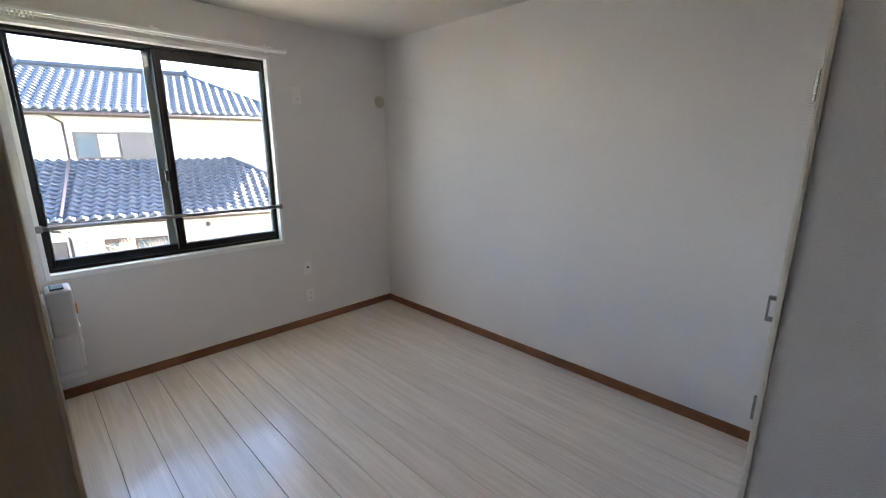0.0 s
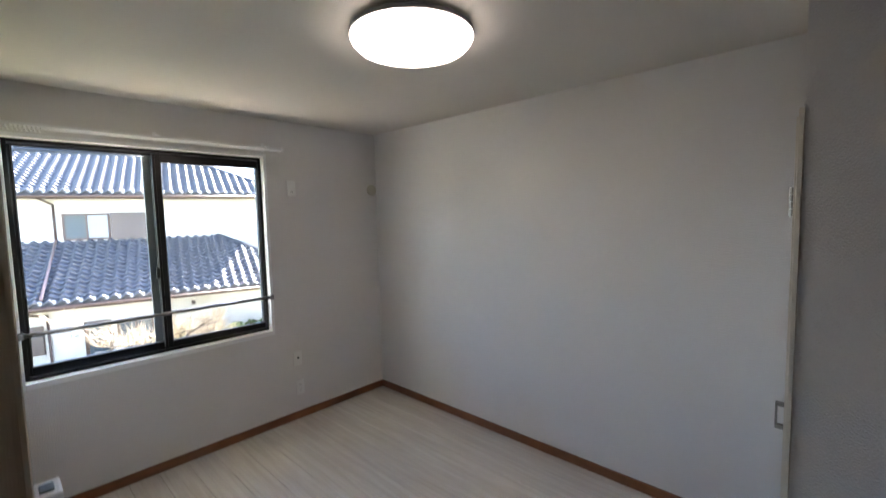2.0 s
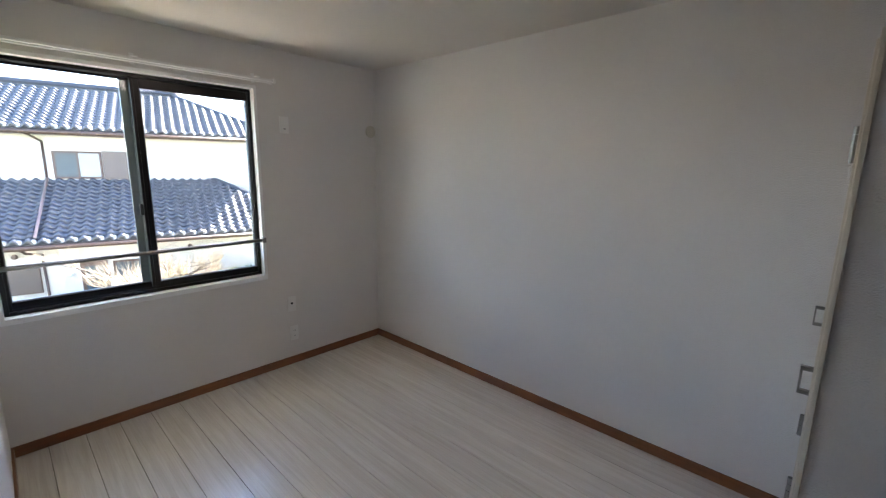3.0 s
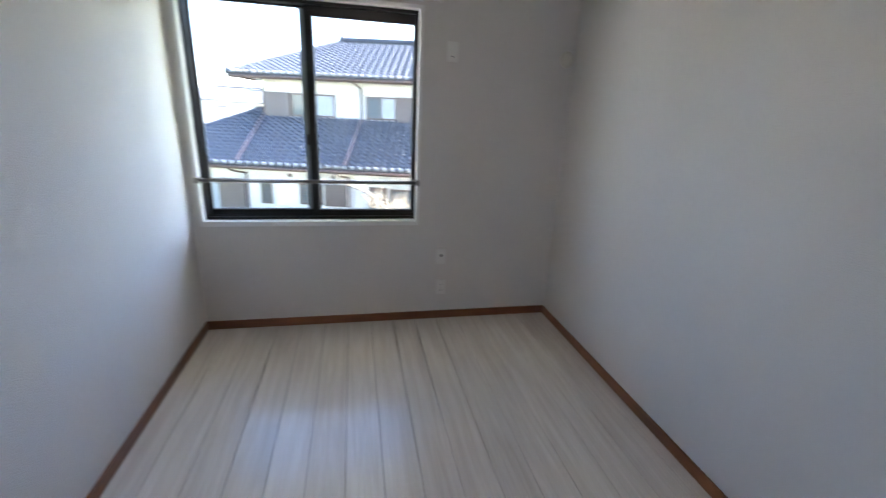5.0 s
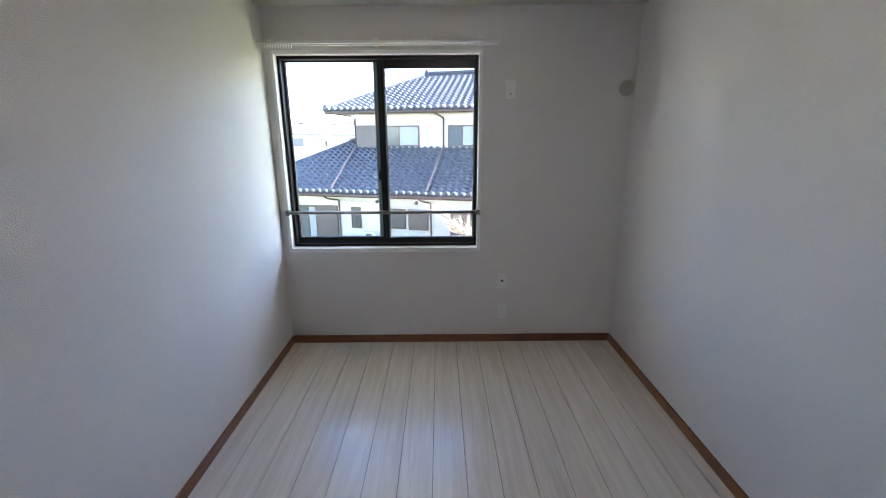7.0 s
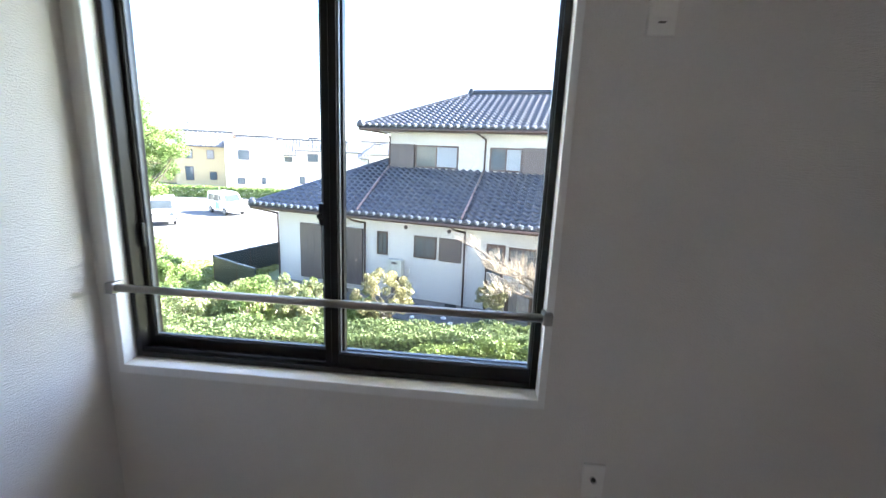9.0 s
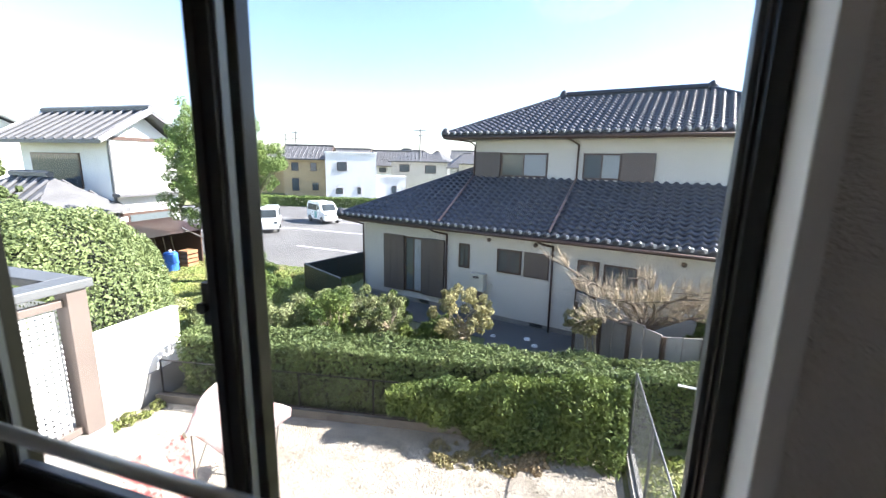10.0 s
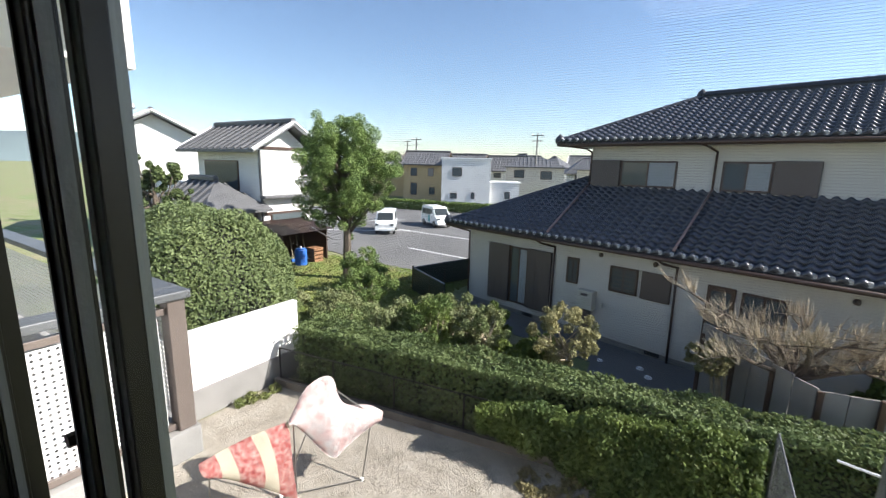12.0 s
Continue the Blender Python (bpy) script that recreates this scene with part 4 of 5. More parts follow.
zt = 2.56 + 3.5 * US
roll("ridge_roll", (3.4, 3.5, zt + 0.12), (8.5, 3.5, zt + 0.12), 0.13, roof_up)
part("ridge_wall", hb(((3.5, 3.4, zt - 0.05), (8.4, 3.6, zt + 0.12))), M_RIDGE, roof_up)
for a, b in (((0, 0, 2.6), (3.5, 3.5, zt + 0.08)), ((11.9, 0, 2.6), (8.4, 3.5, zt + 0.08))):
    roll("hip_roll", a, b, 0.1, roof_up)
roll("hip_roll", (LU0, LE, LZ0 + 0.04), (LU0 + rn, LT, LZ1 + 0.08), 0.1, roof_low)
roll("hip_roll", (LU1, LE, LZ0 + 0.04), (LU1 - rn, LT, LZ1 + 0.08), 0.1, roof_low)
bm = boxes(((1.0, UW - 0.16, 0.96), (9.75, UW - 0.032, 1.01)), bevel=0.01)
bm.transform(HM)
part("wall_flashing", bm, M_RIDGE, roof_low)

for parent, u, v, z in ((roof_up, 0.02, 0.02, 2.62), (roof_up, 3.42, 3.5, zt + 0.12), (roof_up, 8.48, 3.5, zt + 0.12), (roof_low, LU0 + 0.02, LE + 0.02, LZ0 + 0.06), (roof_low, LU1 - 0.02, LE + 0.02, LZ0 + 0.06)):
    bm = bmesh.new()
    lathe(bm, (u, v, z), [(0.15, -0.10), (0.17, 0.02), (0.13, 0.12), (0.05, 0.2), (0.01, 0.22)], 10)
    bm.transform(HM)
    part("ridge_end", bm, M_RIDGE, parent, "rounded end tile", smooth=True)

# eaves: fascia, soffit, gutters and down pipes
for nm, lo, hi in (("fascia", (0.02, 0.03, 2.40), (11.88, 0.06, 2.56)), ("fascia", (LU0 + 0.02, LE + 0.03, -0.64), (LU1 - 0.02, LE + 0.06, -0.47))):
    part(nm, hb((lo, hi)), M_BROWN, house, "brown fascia board")
part("soffit", hb(((LU0 + 0.06, LE + 0.07, -0.62), (LU1 - 0.06, LW - 0.01, -0.60))), M_SIDING, house)
part("soffit", hb(((0.05, 0.07, 2.405), (11.85, UW - 0.01, 2.425))), M_SIDING, house)
for u0, u1, v, z in ((0.0, 11.9, -0.07, 2.47), (LU0, LU1, LE - 0.07, -0.56)):
    bm = bmesh.new()
    tube(bm, HM @ Vector((u0, v, z)), HM @ Vector((u1, v, z)), 0.06, seg=10)
    part("gutter", bm, M_BROWN, house, "brown rain gutter", smooth=True)


def pipe(pts, r=0.032, mat=None):
    bm = bmesh.new()
    q = [HM @ Vector(p) for p in pts]
    for a, b in zip(q, q[1:]):
        tube(bm, a, b + (b - a).normalized() * r * 0.6, r, seg=8)
    part("down_pipe", bm, mat or M_BROWN, house, "brown rain pipe", smooth=True)


pipe([(4.6, -0.06, 2.44), (4.75, 0.3, 2.34), (4.88, UW - 0.06, 2.22), (4.88, UW - 0.06, 1.06)])
pipe([(4.88, UW - 0.06, 1.12), (5.02, LE - 0.02, -0.29)], 0.036, M_PIPE)
pipe([(0.3, -0.06, 2.44), (0.9, 0.4, 2.34), (1.0, UW - 0.06, 2.22), (1.0, UW - 0.06, 1.10)])
pipe([(1.0, UW - 0.06, 1.14), (1.36, LE - 0.02, -0.29)], 0.036, M_PIPE)
pipe([(4.7, LE - 0.05, -0.6), (4.75, LE + 0.15, -0.72), (4.99, LW - 0.05, -0.84), (5.02, LW - 0.05, G + 0.02)])
pipe([(1.0, LE - 0.05, -0.6), (1.05, LE + 0.15, -0.72), (1.33, LW - 0.05, -0.84), (1.33, LW - 0.05, -3.3)])
pipe([(-2.9, LE - 0.02, -0.6), (-2.4, LW - 0.05, -0.8), (-2.4, LW - 0.05, -3.3)])


def house_window(u0, u1, z0, z1, v, pane_u0, pane_u1, curtain=True, sides=(), lattice=False):
    """A window with frame, two panes, and shutter boxes given as (u0, u1)."""
    w = part("window", hb(((pane_u0, v - 0.05, z0), (pane_u0 + 0.06, v, z1)), ((pane_u1 - 0.06, v - 0.05, z0), (pane_u1, v, z1)),
                          ((pane_u0 + 0.06, v - 0.05, z1 - 0.06), (pane_u1 - 0.06, v, z1)), ((pane_u0 + 0.06, v - 0.06, z0), (pane_u1 - 0.06, v, z0 + 0.06)),
                          (((pane_u0 + pane_u1) / 2 - 0.025, v - 0.045, z0 + 0.06), ((pane_u0 + pane_u1) / 2 + 0.025, v, z1 - 0.06)), bevel=0.005), M_BROWN, house)
    for k in range(2):
        a = pane_u0 + 0.06 if k == 0 else (pane_u0 + pane_u1) / 2 + 0.025
        b = (pane_u0 + pane_u1) / 2 - 0.025 if k == 0 else pane_u1 - 0.06
        part("pane", hb(((a, v - 0.03, z0 + 0.06), (b, v - 0.012, z1 - 0.06))), M_HGLASS if (not curtain or k == 0) else M_CURTAIN, w)
        if lattice:
            for j in range(5):
                zz = z0 + 0.06 + (z1 - z0 - 0.12) * (j + 0.5) / 5
                part("louvre", hb(((a, v - 0.05, zz - 0.02), (b, v - 0.034, zz + 0.015))), M_SHUTTER, w)
    for a, b in sides:
        sh = part("shutter_box", hb(((a, v - 0.11, z0 - 0.02), (b, v, z1 + 0.02)), bevel=0.008), M_SHUTTER, house, "brown shutter box")
        n_ = 3
        for j in range(1, n_):
            uu = a + (b - a) * j / n_
            part("rib", hb(((uu - 0.012, v - 0.118, z0), (uu + 0.012, v - 0.108, z1))), M_SHUTTER, sh)


house_window(1.06, 3.85, 1.10, 1.95, UW - 0.008, 2.09, 3.85, True, ((1.06, 2.07),))
house_window(5.06, 7.25, 1.10, 1.95, UW - 0.008, 5.06, 6.26, True, ((6.28, 7.25),))
house_window(-1.36, 1.29, -3.1, -1.08, LW - 0.008, -0.42, 0.35, True, ((-1.36, -0.44), (0.37, 1.25)))
house_window(1.81, 2.21, -1.9, -1.08, LW - 0.008, 1.81, 2.21, False)
house_window(3.21, 4.02, -1.86, -1.10, LW - 0.008, 3.21, 4.02, False, (), True)
house_window(4.12, 4.9, -1.88, -1.10, LW - 0.008, 4.12, 4.9, False, (), False)
part("shutter_panel", hb(((4.14, LW - 0.075, -1.86), (4.88, LW - 0.06, -1.12)), bevel=0.004), M_SHUTTER, house, "dark closed panel")
house_window(6.46, 7.36, -1.85, -1.16, LW - 0.008, 6.46, 7.36, False)
house_window(8.85, 9.75, -2.9, -1.95, LW - 0.008, 8.85, 9.75, False)
dr = part("door", hb(((5.73, LW - 0.06, -3.3), (6.34, LW, -1.12)), bevel=0.01), M_BROWN, house, "dark brown back door")
part("door_panel", hb(((5.82, LW - 0.068, -3.0), (6.25, LW - 0.058, -2.3))), M_SHUTTER, dr)
part("door_pane", hb(((5.82, LW - 0.068, -2.15), (6.25, LW - 0.058, -1.25))), M_HGLASS, dr)
bm = bmesh.new()
tube(bm, HM @ Vector((5.8, LW - 0.1, -2.25)), HM @ Vector((5.8, LW - 0.06, -2.25)), 0.03)
part("door_knob", bm, M_STEEL, dr, "steel door knob")
bm = boxes(((2.36, LW - 0.3, -2.55), (2.86, LW - 0.01, -1.98)), bevel=0.02)
bm.transform(HM)
heater = part("water_heater", bm, M_IVORY, house, "beige gas water heater")
part("flue", hb(((2.5, LW - 0.33, -2.12), (2.72, LW - 0.3, -2.05)), bevel=0.005), M_SHUTTER, heater)
part("pipe_cover", hb(((2.45, LW - 0.2, -3.2), (2.75, LW - 0.01, -2.56)), bevel=0.01), M_SHUTTER, heater, "brown pipe cover")
part("meter_box", hb(((3.0, LW - 0.1, -2.45), (3.08, LW - 0.01, -2.3)), bevel=0.01), M_IVORY, house)
for u in (4.4, 0.2):
    part("floor_vent", hb(((u, LW + 0.0, -3.47), (u + 0.4, LW + 0.05, -3.36))), M_BLACK, house, "dark underfloor vent")
for u, z in ((5.5, -1.44), (2.9, -0.85), (4.45, -0.85), (8.4, -0.9)):
    bm = bmesh.new()
    bmesh.ops.create_uvsphere(bm, u_segments=12, v_segments=8, radius=0.07, matrix=Matrix.Translation(HM @ Vector((u, LW - 0.06, z))))
    part("wall_lamp" if u == 5.5 else "vent_hood", bm, M_TRIM if u == 5.5 else M_SHUTTER, house, smooth=True)

# ---- houses further off ----
def far_house(at, size, h, ridge, turn, wall, label, roof="hip", wins=(), name="house", o=0.55):
    """at: centre on the ground; size: width (along the ridge) and depth; wins: (side, position along, z0, z1, width)."""
    hs = thing(name, (at[0], at[1], G), label, "house")
    m = Matrix.Translation((at[0], at[1], G)) @ pose(0, 0, 0, 0, 0, turn)
    w, d = size[0] / 2, size[1] / 2
    bm = boxes(((-w, -d, 0), (w, d, h)))
    bm.transform(m)
    part("wall", bm, wall, hs)
    if roof != "flat":
        e = w + o - (d + o if roof == "hip" else 0)
        bm = bmesh.new()
        pts = [(-w - o, -d - o, h - 0.1), (w + o, -d - o, h - 0.1), (w + o, d + o, h - 0.1), (-w - o, d + o, h - 0.1), (-e, 0, ridge), (e, 0, ridge)]
        V = [bm.verts.new(p) for p in pts] + [bm.verts.new((p[0], p[1], h - 0.25)) for p in pts[:4]]
        shape = ((0, 1, 5, 4), (1, 2, 5), (2, 3, 4, 5), (3, 0, 4), (6, 7, 1, 0), (7, 8, 2, 1), (8, 9, 3, 2), (9, 6, 0, 3), (9, 8, 7, 6))
        if roof == "gable":
            V += [bm.verts.new((x, 0, ridge - 0.17)) for x in (-e, e)]
            shape = ((0, 1, 5, 4), (2, 3, 4, 5), (6, 7, 1, 0), (8, 9, 3, 2), (7, 6, 10, 11), (9, 8, 11, 10), (1, 7, 11, 5), (2, 5, 11, 8), (0, 4, 10, 6), (3, 9, 10, 4))
        for f in shape:
            bm.faces.new([V[k] for k in f])
        bmesh.ops.recalc_face_normals(bm, faces=bm.faces[:])
        # tile ribs down the two long slopes
        for sgn in (-1, 1):
            for x in np.arange(-w - o + 0.3, w + o - 0.2, 0.6):
                lim = 1.0 if roof != "hip" else min(1.0, (w + o - abs(x)) / (d + o))
                if lim > 0.1:
                    tube(bm, (x, sgn * (d + o), h - 0.06), (x, sgn * (d + o) * (1 - lim), h - 0.06 + (ridge - h + 0.1) * lim), 0.07, seg=4)
        tube(bm, (-e, 0, ridge + 0.08), (e, 0, ridge + 0.08), 0.16, seg=6)
        bm.transform(m)
        part("roof", bm, M_RIDGEFAR, hs, "grey tile roof")
        if roof == "gable":
            for sx in (-1, 1):
                bm = bmesh.new()
                x = sx * (w + 0.002)
                bm.faces.new([bm.verts.new(p) for p in ((x, -d, h - 0.1), (x, d, h - 0.1), (x, 0, ridge - 0.2))])
                r = bmesh.ops.extrude_face_region(bm, geom=bm.faces[:])
                for v_ in r["geom"]:
                    if isinstance(v_, bmesh.types.BMVert):
                        v_.co.x -= sx * 0.2
                bmesh.ops.recalc_face_normals(bm, faces=bm.faces[:])
                bm.transform(m)
                part("gable", bm, wall, hs)
                for sy in (-1, 1):
                    bm = bmesh.new()
                    tube(bm, (sx * (w + o), sy * (d + o), h - 0.12), (sx * (w + o), 0, ridge + 0.02), 0.1, seg=4)
                    bm.transform(m)
                    part("bargeboard", bm, M_BROWN if wall is not M_WHITEWALL else M_TRIM, hs)
    else:
        bm = boxes(((-w - 0.1, -d - 0.1, h), (w + 0.1, d + 0.1, h + 0.2)), bevel=0.02)
        bm.transform(m)
        part("roof_edge", bm, M_TRIM, hs)
    for side, u, z0, z1, ww in wins:
        if side == "s":
            lo, hi = (u - ww / 2, -d - 0.05, z0), (u + ww / 2, -d + 0.02, z1)
        else:
            lo, hi = (w - 0.02, u - ww / 2, z0), (w + 0.05, u + ww / 2, z1)
        bm = boxes((lo, hi), bevel=0.01)
        bm.transform(m)
        wd = part("window", bm, M_BROWN, hs)
        lo2 = tuple(c + (0.07 if (hi[k] - lo[k]) > 0.2 else (-0.012 if side == "s" else 0.09)) for k, c in enumerate(lo))
        hi2 = tuple(c - (0.07 if (hi[k] - lo[k]) > 0.2 else (0.08 if side == "s" else -0.012)) for k, c in enumerate(hi))
        lo2, hi2 = tuple(map(min, lo2, hi2)), tuple(map(max, lo2, hi2))
        bm = boxes((lo2, hi2))
        bm.transform(m)
        part("pane", bm, M_HGLASS, wd)
    return hs


M_RIDGEFAR = material("far_grey_tile", (0.12, 0.12, 0.122), 0.5, vary=0.12, scale=2, fine=12, bump=0.2)
far_house((-23.6, 15.0), (5.6, 3.3), 5.85, 7.2, 0, M_WHITEWALL, "white gabled two-storey house with grey tiles", "gable",
          (("e", 0.0, 1.1, 2.5, 2.2), ("s", -0.5, 3.6, 5.2, 3.2), ("s", 0.6, 1.0, 2.6, 1.6)), o=0.8)
whs = bpy.data.objects["house.001"]
part("pent_roof", boxes(((-20.79, 13.3, -0.25), (-20.3, 16.7, -0.1)), bevel=0.03), M_RIDGEFAR, whs, "narrow tiled pent roof")
for y_, z0_, z1_, w_ in ((15.0, 2.25, 2.4, 3.3), (15.0, -1.15, -1.0, 3.3)):
    part("beam", boxes(((-20.79, y_ - w_ / 2, z0_), (-20.74, y_ + w_ / 2, z1_))), M_BROWN, whs, "dark brown timber band")
bm = bmesh.new()
tube(bm, (-20.72, 13.4, 2.2), (-20.72, 13.4, G), 0.06, seg=8)
part("down_pipe", bm, M_GASKET, whs)
far_house((-23.4, 11.9), (5.0, 2.6), 2.9, 4.2, 0, M_SHUTTER, "low tiled annex of the white house", "hip")
far_house((-34.5, 14.8), (7, 5.5), 6.5, 8.1, -25, M_WHITEWALL, "white house with a hipped gable roof", "gable")
far_house((-31.0, 53.2), (6.6, 6.0), 6.1, 6.4, 28, M_WHITEWALL, "plain white flat-roofed house", "flat",
          (("s", -1.2, 3.8, 5.0, 1.3), ("s", -1.6, 0.8, 1.6, 0.9), ("s", 1.0, 0.8, 1.7, 0.5), ("e", 0.0, 3.6, 4.8, 1.2)))
far_house((-26.3, 55.4), (4.2, 4.6), 3.0, 3.3, 28, M_WHITEWALL, "low white wing of the flat-roofed house", "flat", (("s", 0.5, 0.9, 1.9, 0.7),))
far_house((-39.0, 55.2), (6.0, 6.0), 5.4, 7.2, 20, M_YELLOW, "ochre two-storey house with a dark roof", "gable",
          (("s", -1.4, 3.6, 4.8, 1.0), ("s", 1.2, 3.6, 4.8, 0.9), ("s", -1.4, 0.8, 2.6, 1.0), ("s", 1.4, 0.9, 2.0, 0.9), ("e", 0, 3.4, 4.6, 1.4)))
far_house((-47.5, 58.0), (6.0, 6.0), 5.0, 6.9, 24, M_YELLOW, "ochre house behind the car park", "hip", (("s", 0.8, 3.4, 4.4, 0.8),))
far_house((-26.5, 68.0), (9.0, 7.0), 5.4, 7.0, 22, M_SIDING, "cream two-storey house with grey roof", "hip",
          (("s", -2.4, 3.6, 4.8, 1.6), ("s", 1.8, 3.4, 4.7, 1.8), ("e", 0, 3.4, 4.7, 1.6)))
far_house((-17.5, 78.0), (9.0, 7.0), 5.2, 7.0, 15, M_SIDING, "distant cream house with grey roof", "hip", (("s", 0, 3.4, 4.6, 1.6),))
far_house((-60.0, 62.0), (9.0, 7.0), 5.2, 7.0, 30, M_WHITEWALL, "distant white house with grey roof", "hip", (("s", 0, 3.4, 4.6, 1.6),))
far_house((14.5, 24.0), (7.0, 7.0), 5.0, 6.4, -14, M_SHUTTER, "dark neighbouring house beside the cream one", "hip")
far_house((-11.0, 95.0), (10.0, 7.0), 5.2, 7.2, 10, M_WHITEWALL, "distant white house with grey roof", "gable")

for x, y, w, hh, rd, tn, wl, rf in ((-38.0, 84.0, 9.0, 5.3, 7.2, 18, M_WHITEWALL, "gable"), (-31.0, 92.0, 8.0, 5.6, 7.4, -12, M_SIDING, "hip"), (-23.0, 88.0, 8.5, 5.2, 7.0, 25, M_WHITEWALL, "hip"),
                                    (-46.0, 80.0, 8.0, 5.5, 7.4, 8, M_SIDING, "gable"), (-28.0, 112.0, 10.0, 6.0, 8.2, 5, M_WHITEWALL, "gable"), (-44.0, 106.0, 10.0, 6.2, 8.4, -20, M_WHITEWALL, "hip"),
                                    (-57.0, 92.0, 9.0, 5.6, 7.6, 15, M_YELLOW, "gable"), (-20.0, 118.0, 10.0, 6.4, 8.6, 20, M_SIDING, "hip"), (-68.0, 84.0, 9.0, 5.6, 7.6, -15, M_WHITEWALL, "hip")):
    far_house((x, y), (w, 7.0), hh * 0.84, rd + 0.2, tn, wl, "distant pale two-storey house with a grey tile roof", rf,
              (("s", -2.0, 3.0, 4.0, 1.5), ("s", 1.8, 3.0, 4.0, 1.4), ("e", 0.0, 3.0, 4.0, 1.4)))

h = plant("far_hedge", (-24, 40, G), "low green hedge at the far side of the car park", "hedge")
pts, nr = on_box_hedge(9000, (-40, 39.0), (-14, 43.5), 0.6, G, G + 1.1, 0.2)
part("foliage", leaves("foliage", pts, nr, 0.16, M_LEAF), M_LEAF, h)

# lean-to shed with garden clutter
shed = thing("shed", (-19.2, 14.3, G), "dark open lean-to shed beside the lawn", "shed")
for y in (12.9, 15.7):
    part("side_wall", boxes(((-20.6, y, G), (-18.6, y + 0.08, G + 1.7)), bevel=0.01), M_BROWN, shed)
part("back_wall", boxes(((-20.7, 12.9, G), (-20.6, 15.78, G + 2.0)), bevel=0.01), M_BROWN, shed)
bm = bmesh.new()
V = [bm.verts.new(p) for p in ((-20.9, 12.7, G + 2.15), (-18.3, 12.7, G + 1.7), (-18.3, 16.0, G + 1.7), (-20.9, 16.0, G + 2.15))]
f = bm.faces.new(V)
bmesh.ops.solidify(bm, geom=[f], thickness=0.07)
part("roof", bm, M_BROWN, shed)
bm = bmesh.new()
tube(bm, (-18.5, 14.6, G + 1.9), (-18.3, 15.9, G + 1.1), 0.035)
part("brace", bm, M_STEEL, shed)
tank = thing("blue_drum", (-18.5, 13.9, G), "blue plastic drum in front of the shed", "drum")
bm = bmesh.new()
lathe(bm, (-18.5, 13.9, G), [(0.27, 0), (0.3, 0.05), (0.3, 0.4), (0.32, 0.43), (0.3, 0.46), (0.3, 0.8), (0.24, 0.88), (0.1, 0.9)], 20)
part("body", bm, M_BLUE, tank)
bm = bmesh.new()
tube(bm, (-18.5, 13.9, G + 0.88), (-18.5, 13.9, G + 0.98), 0.07)
part("cap", bm, M_PLASTIC, tank, "white cap")
crate = thing("wooden_crate", (-18.6, 14.9, G), "brown slatted crate in the shed", "crate")
for k in range(4):
    part("slat", boxes(((-18.9, 14.6, G + 0.03 + k * 0.2), (-18.3, 15.2, G + 0.18 + k * 0.2)), bevel=0.01), M_RUST, crate)
panel = thing("panel_fence", (-11.2, 13.7, G), "low dark sheet fence between the house and the car park", "fence")
M_PANEL = material("dark_green_metal", (0.02, 0.03, 0.028), 0.5, vary=0.15, scale=4, bump=0.1)
for a, b in (((-11.3, 13.75), (-10.75, 15.35)), ((-10.75, 15.35), (-10.2, 16.95)), ((-11.3, 13.75), (-9.9, 12.95)), ((-9.9, 12.95), (-8.9, 12.4))):
    bm = bmesh.new()
    run(bm, a, b, 0.025, G, G + 0.98)
    board = part("panel", bm, M_PANEL, panel)
    bm = bmesh.new()
    run(bm, a, b, 0.04, G + 0.98, G + 1.02)
    part("rail", bm, M_GASKET, board, "grey top rail")
    bm = bmesh.new()
    tube(bm, (a[0], a[1], G), (a[0], a[1], G + 1.06), 0.035, seg=8)
    part("post", bm, M_BROWN, panel)

# pale stones set in the path
for x, y, r in ((-2.2, 11.5, 0.10), (-1.95, 11.08, 0.10), (-3.2, 11.4, 0.08)):
    st = thing("stone", (x, y, G + 0.03), "small pale stone lying on the dark path", "stone", "stones on the path")
    bm = bmesh.new()
    lathe(bm, (x, y, G + 0.028), [(r * 0.9, 0.0), (r, 0.025), (r * 0.8, 0.05), (r * 0.3, 0.065)], 9)
    part("body", bm, M_TRIM, st, smooth=True)

# hand tools leaning in the shed
for k in range(5):
    y = 13.3 + 0.42 * k
    tl = thing("garden_tool", (-19.6, y, G), "long-handled garden tool leaning in the shed", "garden tool", "tools in the shed")
    bm = bmesh.new()
    tube(bm, (-19.4, y, G), (-19.75, y + 0.08, G + 1.35), 0.022, seg=6)
    part("handle", bm, M_TWIG, tl)
    part("head", boxes(((-19.5, y - 0.12, G + 0.01), (-19.36, y + 0.12, G + 0.16)), bevel=0.02), M_GASKET if k % 2 else M_BLUE, tl)


